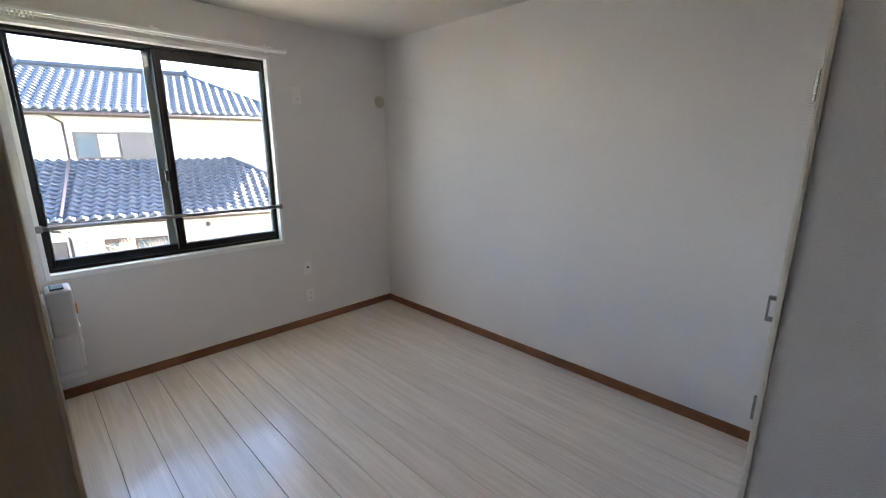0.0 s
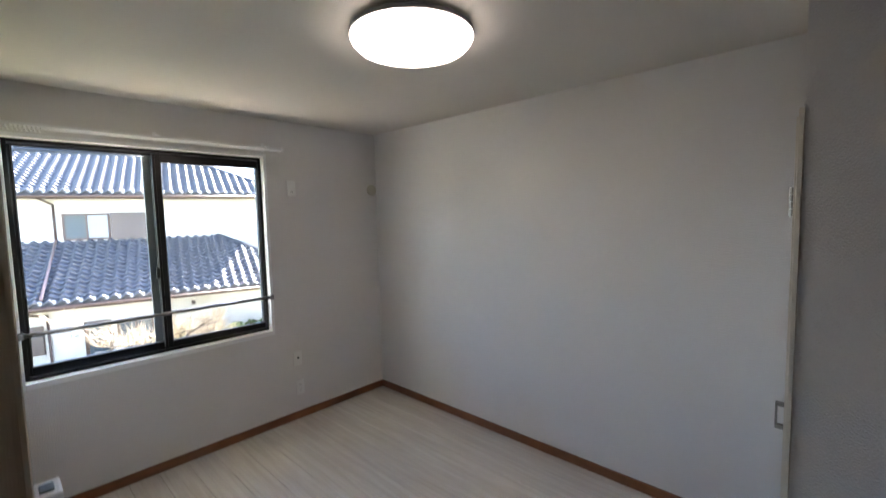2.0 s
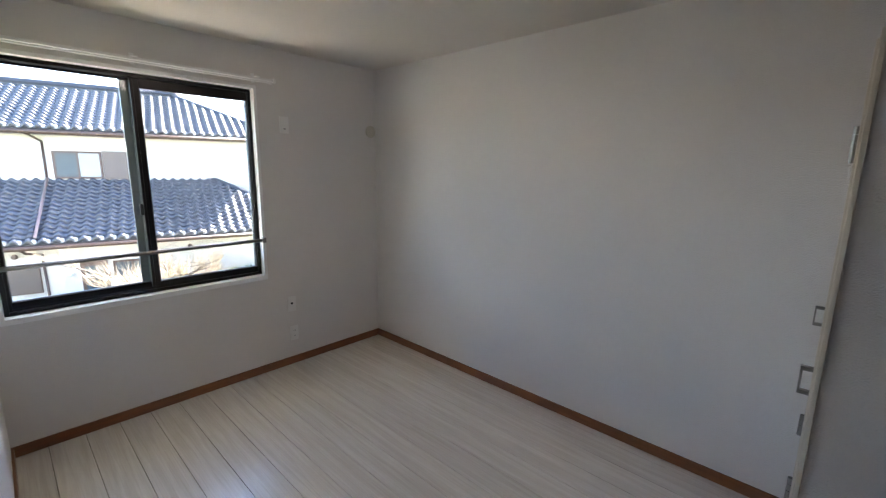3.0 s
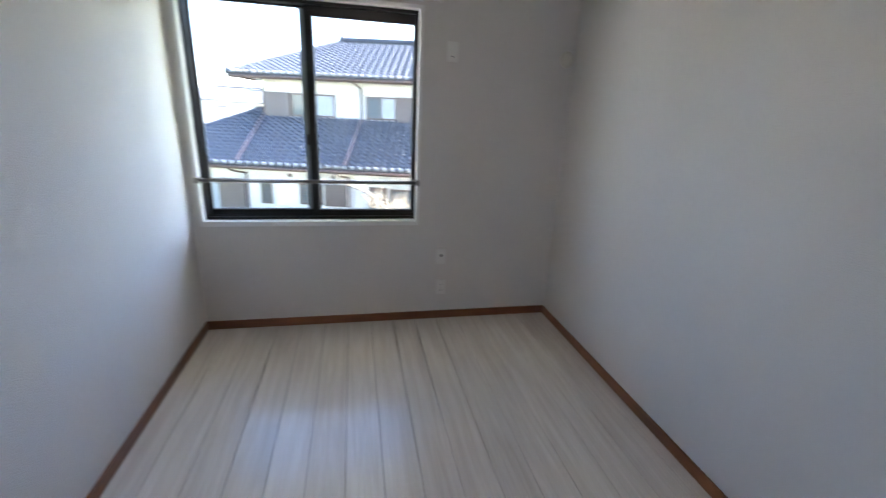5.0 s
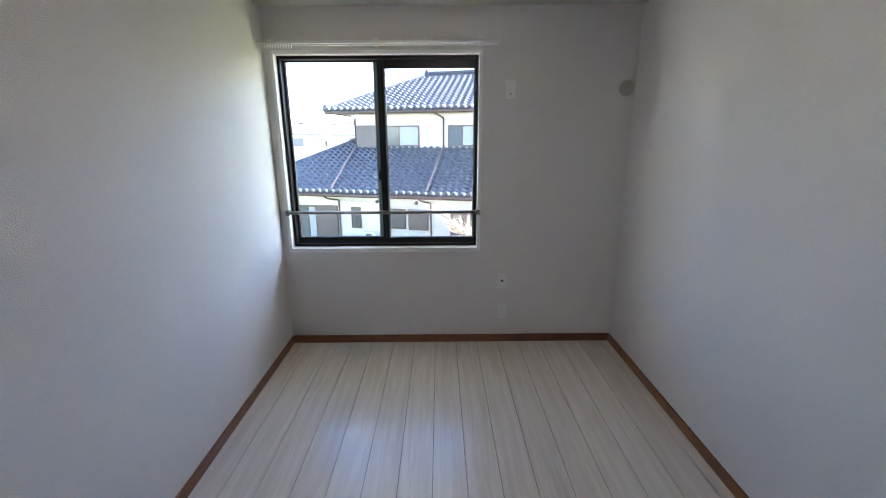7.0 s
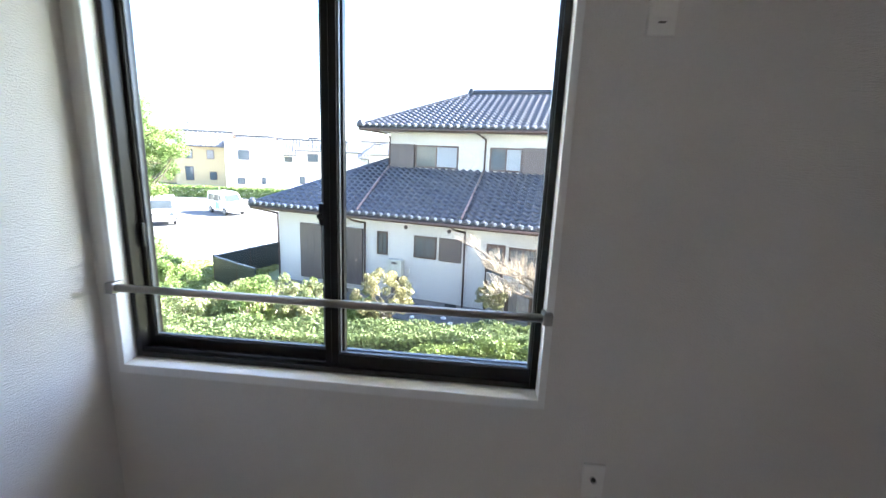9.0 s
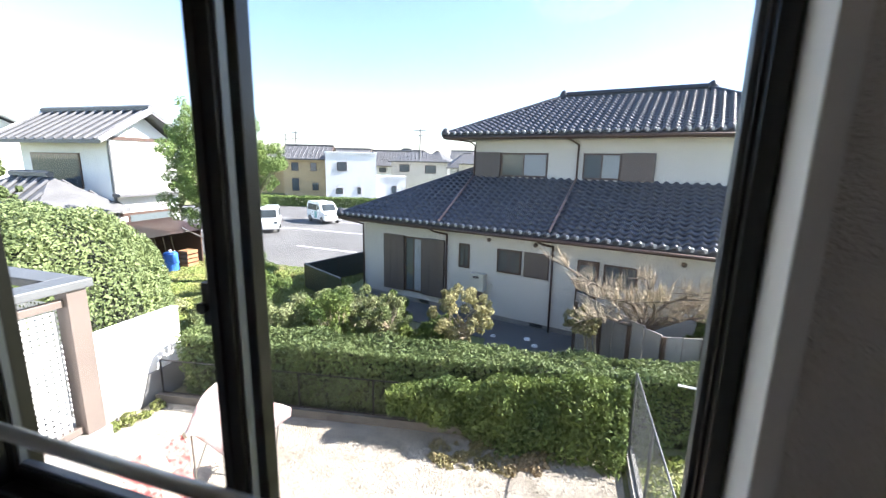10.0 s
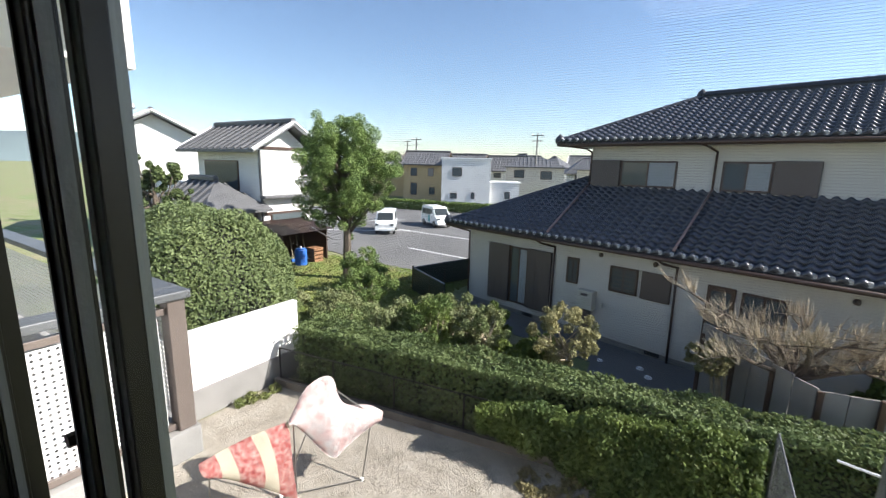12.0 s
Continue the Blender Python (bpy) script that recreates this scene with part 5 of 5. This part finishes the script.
# ---- parked vans ----
def van(at, turn, label, stripe):
    m = Matrix.Translation((at[0], at[1], G + 0.03)) @ pose(0, 0, 0, 0, 0, turn)
    car = thing("van", (at[0], at[1], G + 0.03), label, "van", "vans in the car park")

    def put(name, bm, mat, parent, lab="", smooth=False):
        bm.transform(m)
        return part(name, bm, mat, parent, lab, smooth)
    prof = [(-1.68, 0.3), (1.55, 0.3), (1.7, 0.42), (1.7, 0.78), (1.52, 0.92), (1.18, 1.0), (0.72, 1.62), (0.5, 1.7), (-1.45, 1.72), (-1.66, 1.6), (-1.7, 0.9)]
    bm = bmesh.new()
    f = bm.faces.new([bm.verts.new((x, -0.72, z)) for x, z in prof])
    r = bmesh.ops.extrude_face_region(bm, geom=[f])
    for v_ in r["geom"]:
        if isinstance(v_, bmesh.types.BMVert):
            v_.co.y = 0.72
    for v_ in bm.verts:
        if v_.co.z > 1.2:
            v_.co.y *= 0.9
    bmesh.ops.recalc_face_normals(bm, faces=bm.faces[:])
    bmesh.ops.bevel(bm, geom=bm.edges[:], offset=0.04, segments=2, affect="EDGES")
    body = put("body", bm, M_CARWHITE, car)
    for sy in (-1, 1):
        for x0, x1 in ((-1.45, -0.65), (-0.6, 0.2), (0.25, 0.75)):
            bm = bmesh.new()
            y = sy * 0.70
            x2 = x1 - (0.3 if x1 > 0.7 else 0)
            bm.faces.new([bm.verts.new(p) for p in ((x0, sy * 0.728, 1.02), (x1 + (0.08 if x1 > 0.7 else 0), sy * 0.728, 1.02), (x2, sy * 0.668, 1.5), (x0, sy * 0.668, 1.5))])
            bmesh.ops.solidify(bm, geom=bm.faces[:], thickness=0.015)
            put("side_window", bm, M_HGLASS, body, "dark side window")
        if stripe:
            put("stripe", boxes(((-0.2, sy * 0.722 - 0.005, 0.4), (0.3, sy * 0.722 + 0.005, 0.95))), M_TEAL, body, "teal stripe")
        for x in (-1.1, 1.1):
            bm = bmesh.new()
            tube(bm, (x, sy * 0.60, 0.28), (x, sy * 0.73, 0.28), 0.28, seg=20)
            wh = put("wheel", bm, M_TYRE, car)
            bm = bmesh.new()
            tube(bm, (x, sy * 0.72, 0.28), (x, sy * 0.74, 0.28), 0.16, seg=14)
            put("rim", bm, M_STEEL, wh, "silver rim")
        put("headlight", boxes(((1.56, sy * 0.55 - 0.12, 0.7), (1.72, sy * 0.55 + 0.12, 0.84)), bevel=0.02), M_HGLASS, body)
        put("mirror", boxes(((0.72, sy * 0.82 - 0.07, 1.0), (0.84, sy * 0.82 + 0.07, 1.16)), bevel=0.02), M_CARWHITE, body)
    bm = bmesh.new()
    bm.faces.new([bm.verts.new(p) for p in ((1.17, -0.6, 1.05), (1.17, 0.6, 1.05), (0.8, 0.56, 1.56), (0.8, -0.56, 1.56))])
    bmesh.ops.solidify(bm, geom=bm.faces[:], thickness=0.03)
    put("windscreen", bm, M_HGLASS, body, "dark windscreen")
    put("bumper", boxes(((1.62, -0.7, 0.3), (1.74, 0.7, 0.5)), bevel=0.03), M_CARWHITE, body)
    return car


van((-21.2, 30.6), -32, "white minivan with a teal stripe, parked", True)
van((-22.3, 25.2), -55, "white van parked behind the tree", False)


# ---- utility poles ----
def utility_pole(x, y, h):
    u = thing("utility_pole", (x, y, G), "grey concrete utility pole with cross arms", "utility pole")
    bm = bmesh.new()
    tube(bm, (x, y, G), (x, y, G + h), 0.17, 0.11)
    part("pole", bm, M_CONC, u)
    for dz, l in ((0.5, 1.0), (1.3, 0.8)):
        part("cross_arm", boxes(((x - l, y - 0.06, G + h - dz), (x + l, y + 0.06, G + h - dz + 0.12))), M_GASKET, u)
    for dx in (-0.8, 0.0, 0.8):
        bm = bmesh.new()
        tube(bm, (x + dx, y, G + h - 0.38), (x + dx, y, G + h - 0.12), 0.07)
        part("insulator", bm, M_TRIM, u)


for x, y, hh in ((-42.3, 56.6, 9.6), (-25.4, 65.6, 10.6), (-38.5, 15.0, 9.2), (14.0, 34.0, 9.6), (-58, 75, 10.5)):
    utility_pole(x, y, hh)

# ---- drying rack with bedding ----
rack = thing("drying_rack", (-5.9, 3.9, G), "steel folding drying rack on the gravel", "drying rack")
for a, b in (((-5.47, 4.43, G + 0.04), (-5.55, 4.75, -2.62)), ((-6.25, 3.45, G + 0.04), (-5.95, 4.15, -1.78)), ((-6.0, 3.55, G + 0.04), (-6.2, 3.7, -2.28)), ((-6.75, 2.6, G + 0.04), (-6.5, 2.55, -2.42)),
             ((-5.47, 4.43, G + 0.06), (-6.25, 3.45, G + 0.06)), ((-6.2, 3.65, -2.3), (-6.5, 2.5, -2.42)), ((-6.2, 3.65, -2.3), (-5.98, 4.17, -1.78)), ((-5.98, 4.17, -1.8), (-5.5, 4.9, -2.66))):
    bm = bmesh.new()
    tube(bm, a, b, 0.012, seg=8)
    part("bar", bm, M_STEEL, rack)
for x, y in ((-5.47, 4.43), (-6.25, 3.45), (-6.0, 3.55), (-6.75, 2.6)):
    bm = bmesh.new()
    tube(bm, (x, y, G + 0.028), (x, y, G + 0.09), 0.028)
    part("foot", bm, M_PLASTIC, rack, "white plastic foot")


def patchwork():
    """Red and cream bands with pale flower spots."""
    m = material("patchwork_cloth", (0.42, 0.09, 0.085), 0.95, vary=0.12, scale=16, fine=60, bump=0.3, second=(0.62, 0.42, 0.37))
    nt = m.node_tree
    bs = nt.nodes["Principled BSDF"]
    src = bs.inputs["Base Color"].links[0].from_socket
    co, sep = nt.nodes.new("ShaderNodeTexCoord"), nt.nodes.new("ShaderNodeSeparateXYZ")
    nt.links.new(co.outputs["Object"], sep.inputs[0])
    wv = nt.nodes.new("ShaderNodeMath")
    wv.operation = "MULTIPLY_ADD"
    wv.inputs[1].default_value, wv.inputs[2].default_value = 2.1, 0.15
    fr, lt = nt.nodes.new("ShaderNodeMath"), nt.nodes.new("ShaderNodeMath")
    fr.operation, lt.operation = "FRACT", "GREATER_THAN"
    lt.inputs[1].default_value = 0.62
    nt.links.new(sep.outputs[1], wv.inputs[0])
    nt.links.new(wv.outputs[0], fr.inputs[0])
    nt.links.new(fr.outputs[0], lt.inputs[0])
    mx = nt.nodes.new("ShaderNodeMix")
    mx.data_type = "RGBA"
    mx.inputs[7].default_value = (0.60, 0.55, 0.43, 1)
    nt.links.new(lt.outputs[0], mx.inputs[0])
    nt.links.new(src, mx.inputs[6])
    nt.links.new(mx.outputs[2], bs.inputs["Base Color"])
    return m


def quilt(name, top, bottom, mat, label, belly, n_=30):
    """A quilt hung between a top line and a bottom line, both smoothed through their points."""
    def along(ps, s):
        ps = [Vector(p) for p in ps]
        f = s * (len(ps) - 1)
        k = min(int(f), len(ps) - 2)
        t_ = f - k
        p0, p1, p2, p3 = ps[max(k - 1, 0)], ps[k], ps[k + 1], ps[min(k + 2, len(ps) - 1)]
        return 0.5 * (2 * p1 + (p2 - p0) * t_ + (2 * p0 - 5 * p1 + 4 * p2 - p3) * t_ ** 2 + (3 * p1 - p0 - 3 * p2 + p3) * t_ ** 3)
    bm = bmesh.new()
    g = []
    for j in range(n_ + 1):
        row = []
        for i_ in range(n_ + 1):
            s_, t_ = i_ / n_, j / n_
            p = along(top, s_).lerp(along(bottom, s_), t_)
            w = 4 * t_ * (1 - t_)
            p += Vector(belly) * w + Vector((0.6, -0.6, 0.4)) * 0.035 * (noise.noise(p * 3.2) + 0.35 * math.sin(11 * s_ + 3 * t_))
            row.append(bm.verts.new(p))
        g.append(row)
    for j in range(n_):
        for i_ in range(n_):
            bm.faces.new((g[j][i_], g[j][i_ + 1], g[j + 1][i_ + 1], g[j + 1][i_]))
    bmesh.ops.solidify(bm, geom=bm.faces[:], thickness=0.035)
    return tagged(new(name, mesh_of(name, bm, mat, True)), label, "quilt")


quilt("white_quilt", [(-6.2, 3.62, -2.24), (-6.12, 3.92, -1.80), (-5.93, 4.24, -1.70), (-5.86, 4.42, -2.22), (-5.62, 4.78, -2.36), (-5.46, 4.96, -2.52)],
      [(-6.16, 3.68, -2.30), (-6.04, 3.88, -2.66), (-5.86, 4.16, -3.08), (-5.74, 4.36, -2.96), (-5.60, 4.66, -2.78), (-5.46, 4.92, -2.66)], M_SHEET,
      "white quilt with faint pink print drying on the rack", (0.08, -0.10, 0.02))
quilt("patchwork_quilt", [(-6.52, 2.42, -2.36), (-6.36, 3.0, -2.26), (-6.18, 3.62, -2.24)], [(-6.42, 2.6, -2.62), (-6.14, 3.05, -3.0), (-5.90, 3.50, -3.42)], patchwork(),
      "red and cream patchwork quilt hung over the rack", (0.10, -0.10, 0.0))

# ---- laundry beyond the fence ----
pole = thing("laundry_pole", (1.5, 5.45, G), "pale laundry stand with a cross pole", "laundry stand")
for a, b in (((1.55, 5.35, G), (1.55, 5.35, -1.15)), ((0.4, 5.85, -1.5), (2.4, 5.0, -1.3)), ((0.9, 5.5, -1.9), (2.2, 5.0, -1.85))):
    bm = bmesh.new()
    tube(bm, a, b, 0.016, seg=8)
    part("pole", bm, M_TRIM, pole)


def garment(name, at, w, h, mat, label, turn=-25):
    bm = bmesh.new()
    nx, nz = 10, 12
    g = [[bm.verts.new((-w / 2 + w * i / nx * (1.0), 0.06 * math.sin(i * 1.1 + j * 0.25) * (0.3 + j / nz), -h * j / nz)) for i in range(nx + 1)] for j in range(nz + 1)]
    for j in range(nz):
        for i in range(nx):
            if not (j > 7 and 4 <= i <= 5 and name == "shorts"):
                bm.faces.new((g[j][i], g[j][i + 1], g[j + 1][i + 1], g[j + 1][i]))
    bmesh.ops.solidify(bm, geom=bm.faces[:], thickness=0.02)
    bm.transform(Matrix.Translation(at) @ pose(0, 0, 0, 0, 0, turn))
    ob = new(name, mesh_of(name, bm, mat, True))
    return tagged(ob, label, "laundry")


garment("red_shirt", (0.85, 5.66, -1.86), 0.5, 0.75, M_RED, "red shirt hung out to dry")
garment("shorts", (1.02, 5.50, -2.05), 0.42, 0.36, M_NAVY, "navy blue shorts hung out to dry")
garment("towel", (1.62, 5.30, -1.62), 0.42, 1.1, M_TRIM, "white towel hung over the pole")
hang = thing("peg_hanger", (0.95, 5.55, -1.75), "blue plastic peg hanger with clips", "hanger")
for k in range(6):
    bm = bmesh.new()
    x = 0.86 + 0.05 * k
    tube(bm, (x, 5.6 - 0.02 * k, -1.72 + 0.03 * (k % 2)), (x - 0.02, 5.56, -2.05), 0.012, seg=6)
    part("clip", bm, M_BLUE, hang)
bm = bmesh.new()
tube(bm, (0.95, 5.58, -1.55), (0.95, 5.58, -1.75), 0.012, seg=6)
part("hook", bm, M_BLUE, hang)

# ---- balcony of the own building ----
bal = thing("balcony", (-3.85, 1.15, -0.1), "balcony with white punched metal panels and beige-brown posts", "balcony")
BX, BY, BT = -3.80, 1.16, 0.86
part("slab", boxes(((-7.5, T + 0.004, -0.25), (BX + 0.02, BY + 0.02, -0.05)), bevel=0.01), M_CONC, bal)
part("post", boxes(((BX - 0.1, BY - 0.1, -0.05), (BX, BY, BT - 0.05)), bevel=0.006), M_BALC, bal)
part("post", boxes(((BX - 0.1, T + 0.006, -0.05), (BX, T + 0.1, BT - 0.05)), bevel=0.006), M_BALC, bal)
part("cap_rail", boxes(((BX - 0.13, T + 0.006, BT - 0.05), (BX + 0.02, BY + 0.03, BT)), bevel=0.008), M_GASKET, bal, "pale grey cap rail")
part("cap_rail", boxes(((-7.5, BY - 0.12, BT - 0.05), (BX - 0.13, BY + 0.03, BT)), bevel=0.008), M_GASKET, bal, "pale grey cap rail")


def punched(u_len, h, pitch=0.034, hole=0.017):
    """A punched sheet: square cells with a four-cornered hole in each."""
    vs, fs = [], []
    nu, nz = int(u_len / pitch), int(h / pitch)
    for i in range(nu):
        for j in range(nz):
            c = (i + 0.5) * pitch, (j + 0.5) * pitch
            k = len(vs)
            p2 = pitch / 2
            for dx, dz in ((-p2, -p2), (p2, -p2), (p2, p2), (-p2, p2)):
                vs.append((c[0] + dx, c[1] + dz))
            rr = hole / 2
            for dx, dz in ((-rr, 0), (0, -rr), (rr, 0), (0, rr)):
                vs.append((c[0] + dx * 1.15, c[1] + dz * 1.15))
            fs += [(k, k + 1, k + 5, k + 4), (k + 1, k + 2, k + 6, k + 5), (k + 2, k + 3, k + 7, k + 6), (k + 3, k, k + 4, k + 7)]
    return vs, fs


vs, fs = punched(BY - T - 0.26, 0.72)
me = raw_mesh("panel", [(BX - 0.05, T + 0.13 + a, -0.01 + b) for a, b in vs], fs, M_PUNCH)
part("panel", me, M_PUNCH, bal, "white punched metal panel")
vs, fs = punched(3.4, 0.72)
me = raw_mesh("panel", [(BX - 0.14 - a, BY - 0.05, -0.01 + b) for a, b in vs], fs, M_PUNCH)
part("panel", me, M_PUNCH, bal, "white punched metal panel")
for lo, hi in (((BX - 0.07, T + 0.1, 0.72), (BX - 0.03, BY - 0.1, 0.76)), ((BX - 0.07, T + 0.1, -0.04), (BX - 0.03, BY - 0.1, 0.0))):
    part("panel_rail", boxes((lo, hi), bevel=0.003), M_BALC, bal)
solid("balcony_roof_edge", boxes(((-7.5, T + 0.004, 2.15), (-4.12, 1.17, 2.54)), bevel=0.01), M_WHITEWALL, "white edge of the roof over the balcony", "eaves")
# unseen roof edge added to block sun at the window, and outer building faces
solid("roof_edge", boxes(((-3.2, T + 0.002, 2.55), (4, 1.15, 2.75)), ((-9, -9, 2.75), (4, 1.15, 2.9))), M_WHITEWALL, "unseen white eaves over the own building, added to keep sun out of the window", "eaves")
solid("wall_outer", boxes(((-9, 0.02, G), (W - T - 0.002, T, 2.55)), ((T + 0.002, 0.02, G), (4, T, 2.55)), ((W - T - 0.002, 0.02, G), (T + 0.002, T, -0.102))), M_WHITEWALL, "white rendered outer wall of the own building", "wall")

# ---- hills on the horizon ----
bm = bmesh.new()
rows_ = []
for k in range(90):
    a_ = radians(-80 + k * 2)
    hgt_ = 16 + 12 * noise.noise(Vector((k * 0.13, 0, 0))) + 5 * noise.noise(Vector((k * 0.5, 4, 0))) + (14 if a_ < radians(-52) else 0)
    rows_.append([bm.verts.new((d_ * math.sin(a_), d_ * math.cos(a_), G + z_)) for d_, z_ in ((560, 0), (640, hgt_ * 0.7), (720, hgt_), (800, 0))])
for a_, b_ in zip(rows_, rows_[1:]):
    for k in range(3):
        bm.faces.new((a_[k], b_[k], b_[k + 1], a_[k + 1]))
bmesh.ops.recalc_face_normals(bm, faces=bm.faces[:])
solid("backdrop_hills", bm, material("far_wooded_hills", (0.13, 0.17, 0.17), 0.95, vary=0.1, scale=0.02, fine=0.2, bump=0), "low hazy wooded hills on the horizon", "hills", smooth=True)

# ---- roof tiles ----
TILE_W, TILE_E = 0.272, 0.245


def tile_mesh():
    """An S-shaped tile with a rounded lower edge."""
    vs, fs = [], []
    n_ = 8
    rows = ((0.0, 0.030, 0.80), (0.010, 0.062, 0.95), (0.045, 0.080, 1.0), (TILE_E + 0.03, 0.002, 1.0))
    for y, lift, k_ in rows:
        for k in range(n_ + 1):
            x = k / n_
            vs.append((x * (TILE_W + 0.012), y, lift + 0.088 * k_ * (0.5 + 0.5 * math.cos(2 * math.pi * (x - 0.28))) ** 1.3))
    for r in range(len(rows) - 1):
        for k in range(n_):
            a_ = r * (n_ + 1) + k
            fs.append((a_, a_ + 1, a_ + n_ + 2, a_ + n_ + 1))
    base = len(vs)
    for k in range(n_ + 1):
        x, y, z = vs[k]
        vs.append((x, y, z))
        vs.append((x, y + 0.004, z - 0.05))
    for k in range(n_):
        a_ = base + 2 * k
        fs.append((a_ + 1, a_ + 3, a_ + 2, a_))
    return vs, fs


def lay_tiles(parent, u0, u1, v0, z0, slope, depth, single, side):
    """Courses of S-shaped tiles on a front slope cut by hips; single: span of u laid as pieces of their own."""
    tv, tf = tile_mesh()
    ang = math.atan(slope)
    R = Matrix.Rotation(ang, 4, "X")
    me = raw_mesh("roof_tile", tv, tf, M_TILE, True)
    rest_v, rest_f, made = [], [], 0
    ln = depth / math.cos(ang)
    for r in range(int(ln / TILE_E)):
        y = r * TILE_E
        vv = y * math.cos(ang)
        c0, c1 = u0 + vv * side[0], u1 - vv * side[1]
        for c in range(int((u1 - u0) / TILE_W) + 1):
            u = u0 + c * TILE_W
            if u < c0 - 0.05 or u + TILE_W > c1 + 0.05:
                continue
            m = HM @ Matrix.Translation((u, v0 + vv - 0.05, z0 + y * math.sin(ang) - 0.015)) @ R
            if single[0] <= u <= single[1] and made < 300:
                ob = new("roof_tile", me)
                ob.parent = parent
                ob.matrix_basis = m
                made += 1
            else:
                k = len(rest_v)
                rest_v += [m @ Vector(p) for p in tv]
                rest_f += [tuple(i + k for i in f) for f in tf]
    part("roof_tiles", raw_mesh("roof_tiles", rest_v, rest_f, M_TILE, True), M_TILE, parent, kind="stuff")


# lighter than the roof tiles: sun glints on the end tiles put into the colour
M_CAP_GLINT = material("glint_pale_end_tile", (0.42, 0.42, 0.43), 0.3, vary=0.1, per_piece=0.2)


def eave_caps(parent, u0, u1, v, z):
    """Round end tiles along an eave, their sun glints painted in as a pale colour."""
    bm = bmesh.new()
    for c in range(int((u1 - u0) / TILE_W)):
        u = u0 + (c + 0.28) * TILE_W
        tube(bm, HM @ Vector((u, v - 0.075, z + 0.065)), HM @ Vector((u, v - 0.02, z + 0.075)), 0.058, seg=12)
    part("eave_caps", bm, M_CAP_GLINT, parent, kind="stuff")


eave_caps(roof_low, LU0 + 0.1, LU1 - 0.1, LE, LZ0)
eave_caps(roof_up, 0.1, 11.8, 0.0, 2.56)
lay_tiles(roof_low, LU0, LU1, LE, LZ0, LSL, rn, (-0.2, 6.0), (1, 1))
lay_tiles(roof_up, 0.0, 11.9, 0.0, 2.56, US, 3.45, (2.0, 7.2), (1, 1))

# ---- floor planks ----
floor = solid("floor", boxes(((W - 1.5, BACK - T, -0.1), (T, T, -0.006))), M_UNDER, "pale oak laminate plank floor", "floor")
PW, PL = 0.1633, 4.5
cache = {}
xs = np.arange(-1.38 - 8 * PW, 0.1, PW)
for c, x in enumerate(xs):
    x0, x1 = max(x, W - T), min(x + PW, 0.0)
    if x1 - x0 < 0.01:
        continue
    y = BACK
    while y < 0:
        y0, y1 = max(y, BACK), min(y + PL, 0.0)
        y += PL
        if y1 - y0 < 0.02:
            continue
        key = (round(x1 - x0, 3), round(y1 - y0, 3))
        if key not in cache:
            cache[key] = mesh_of("floor_plank", boxes(((0.0010, 0.0008, -0.006), (key[0] - 0.0010, key[1] - 0.0008, 0.0)), bevel=0.0016), M_PLANK)
        ob = new("floor_plank", cache[key])
        ob.parent = floor
        ob.location = (x0, y0, 0)
bm = boxes(((W - 1.5, BACK, -0.006), (W - T, 0, -0.001)))
solid("floor_hall", bm, M_PLANK, "pale laminate floor of the hall", "floor")
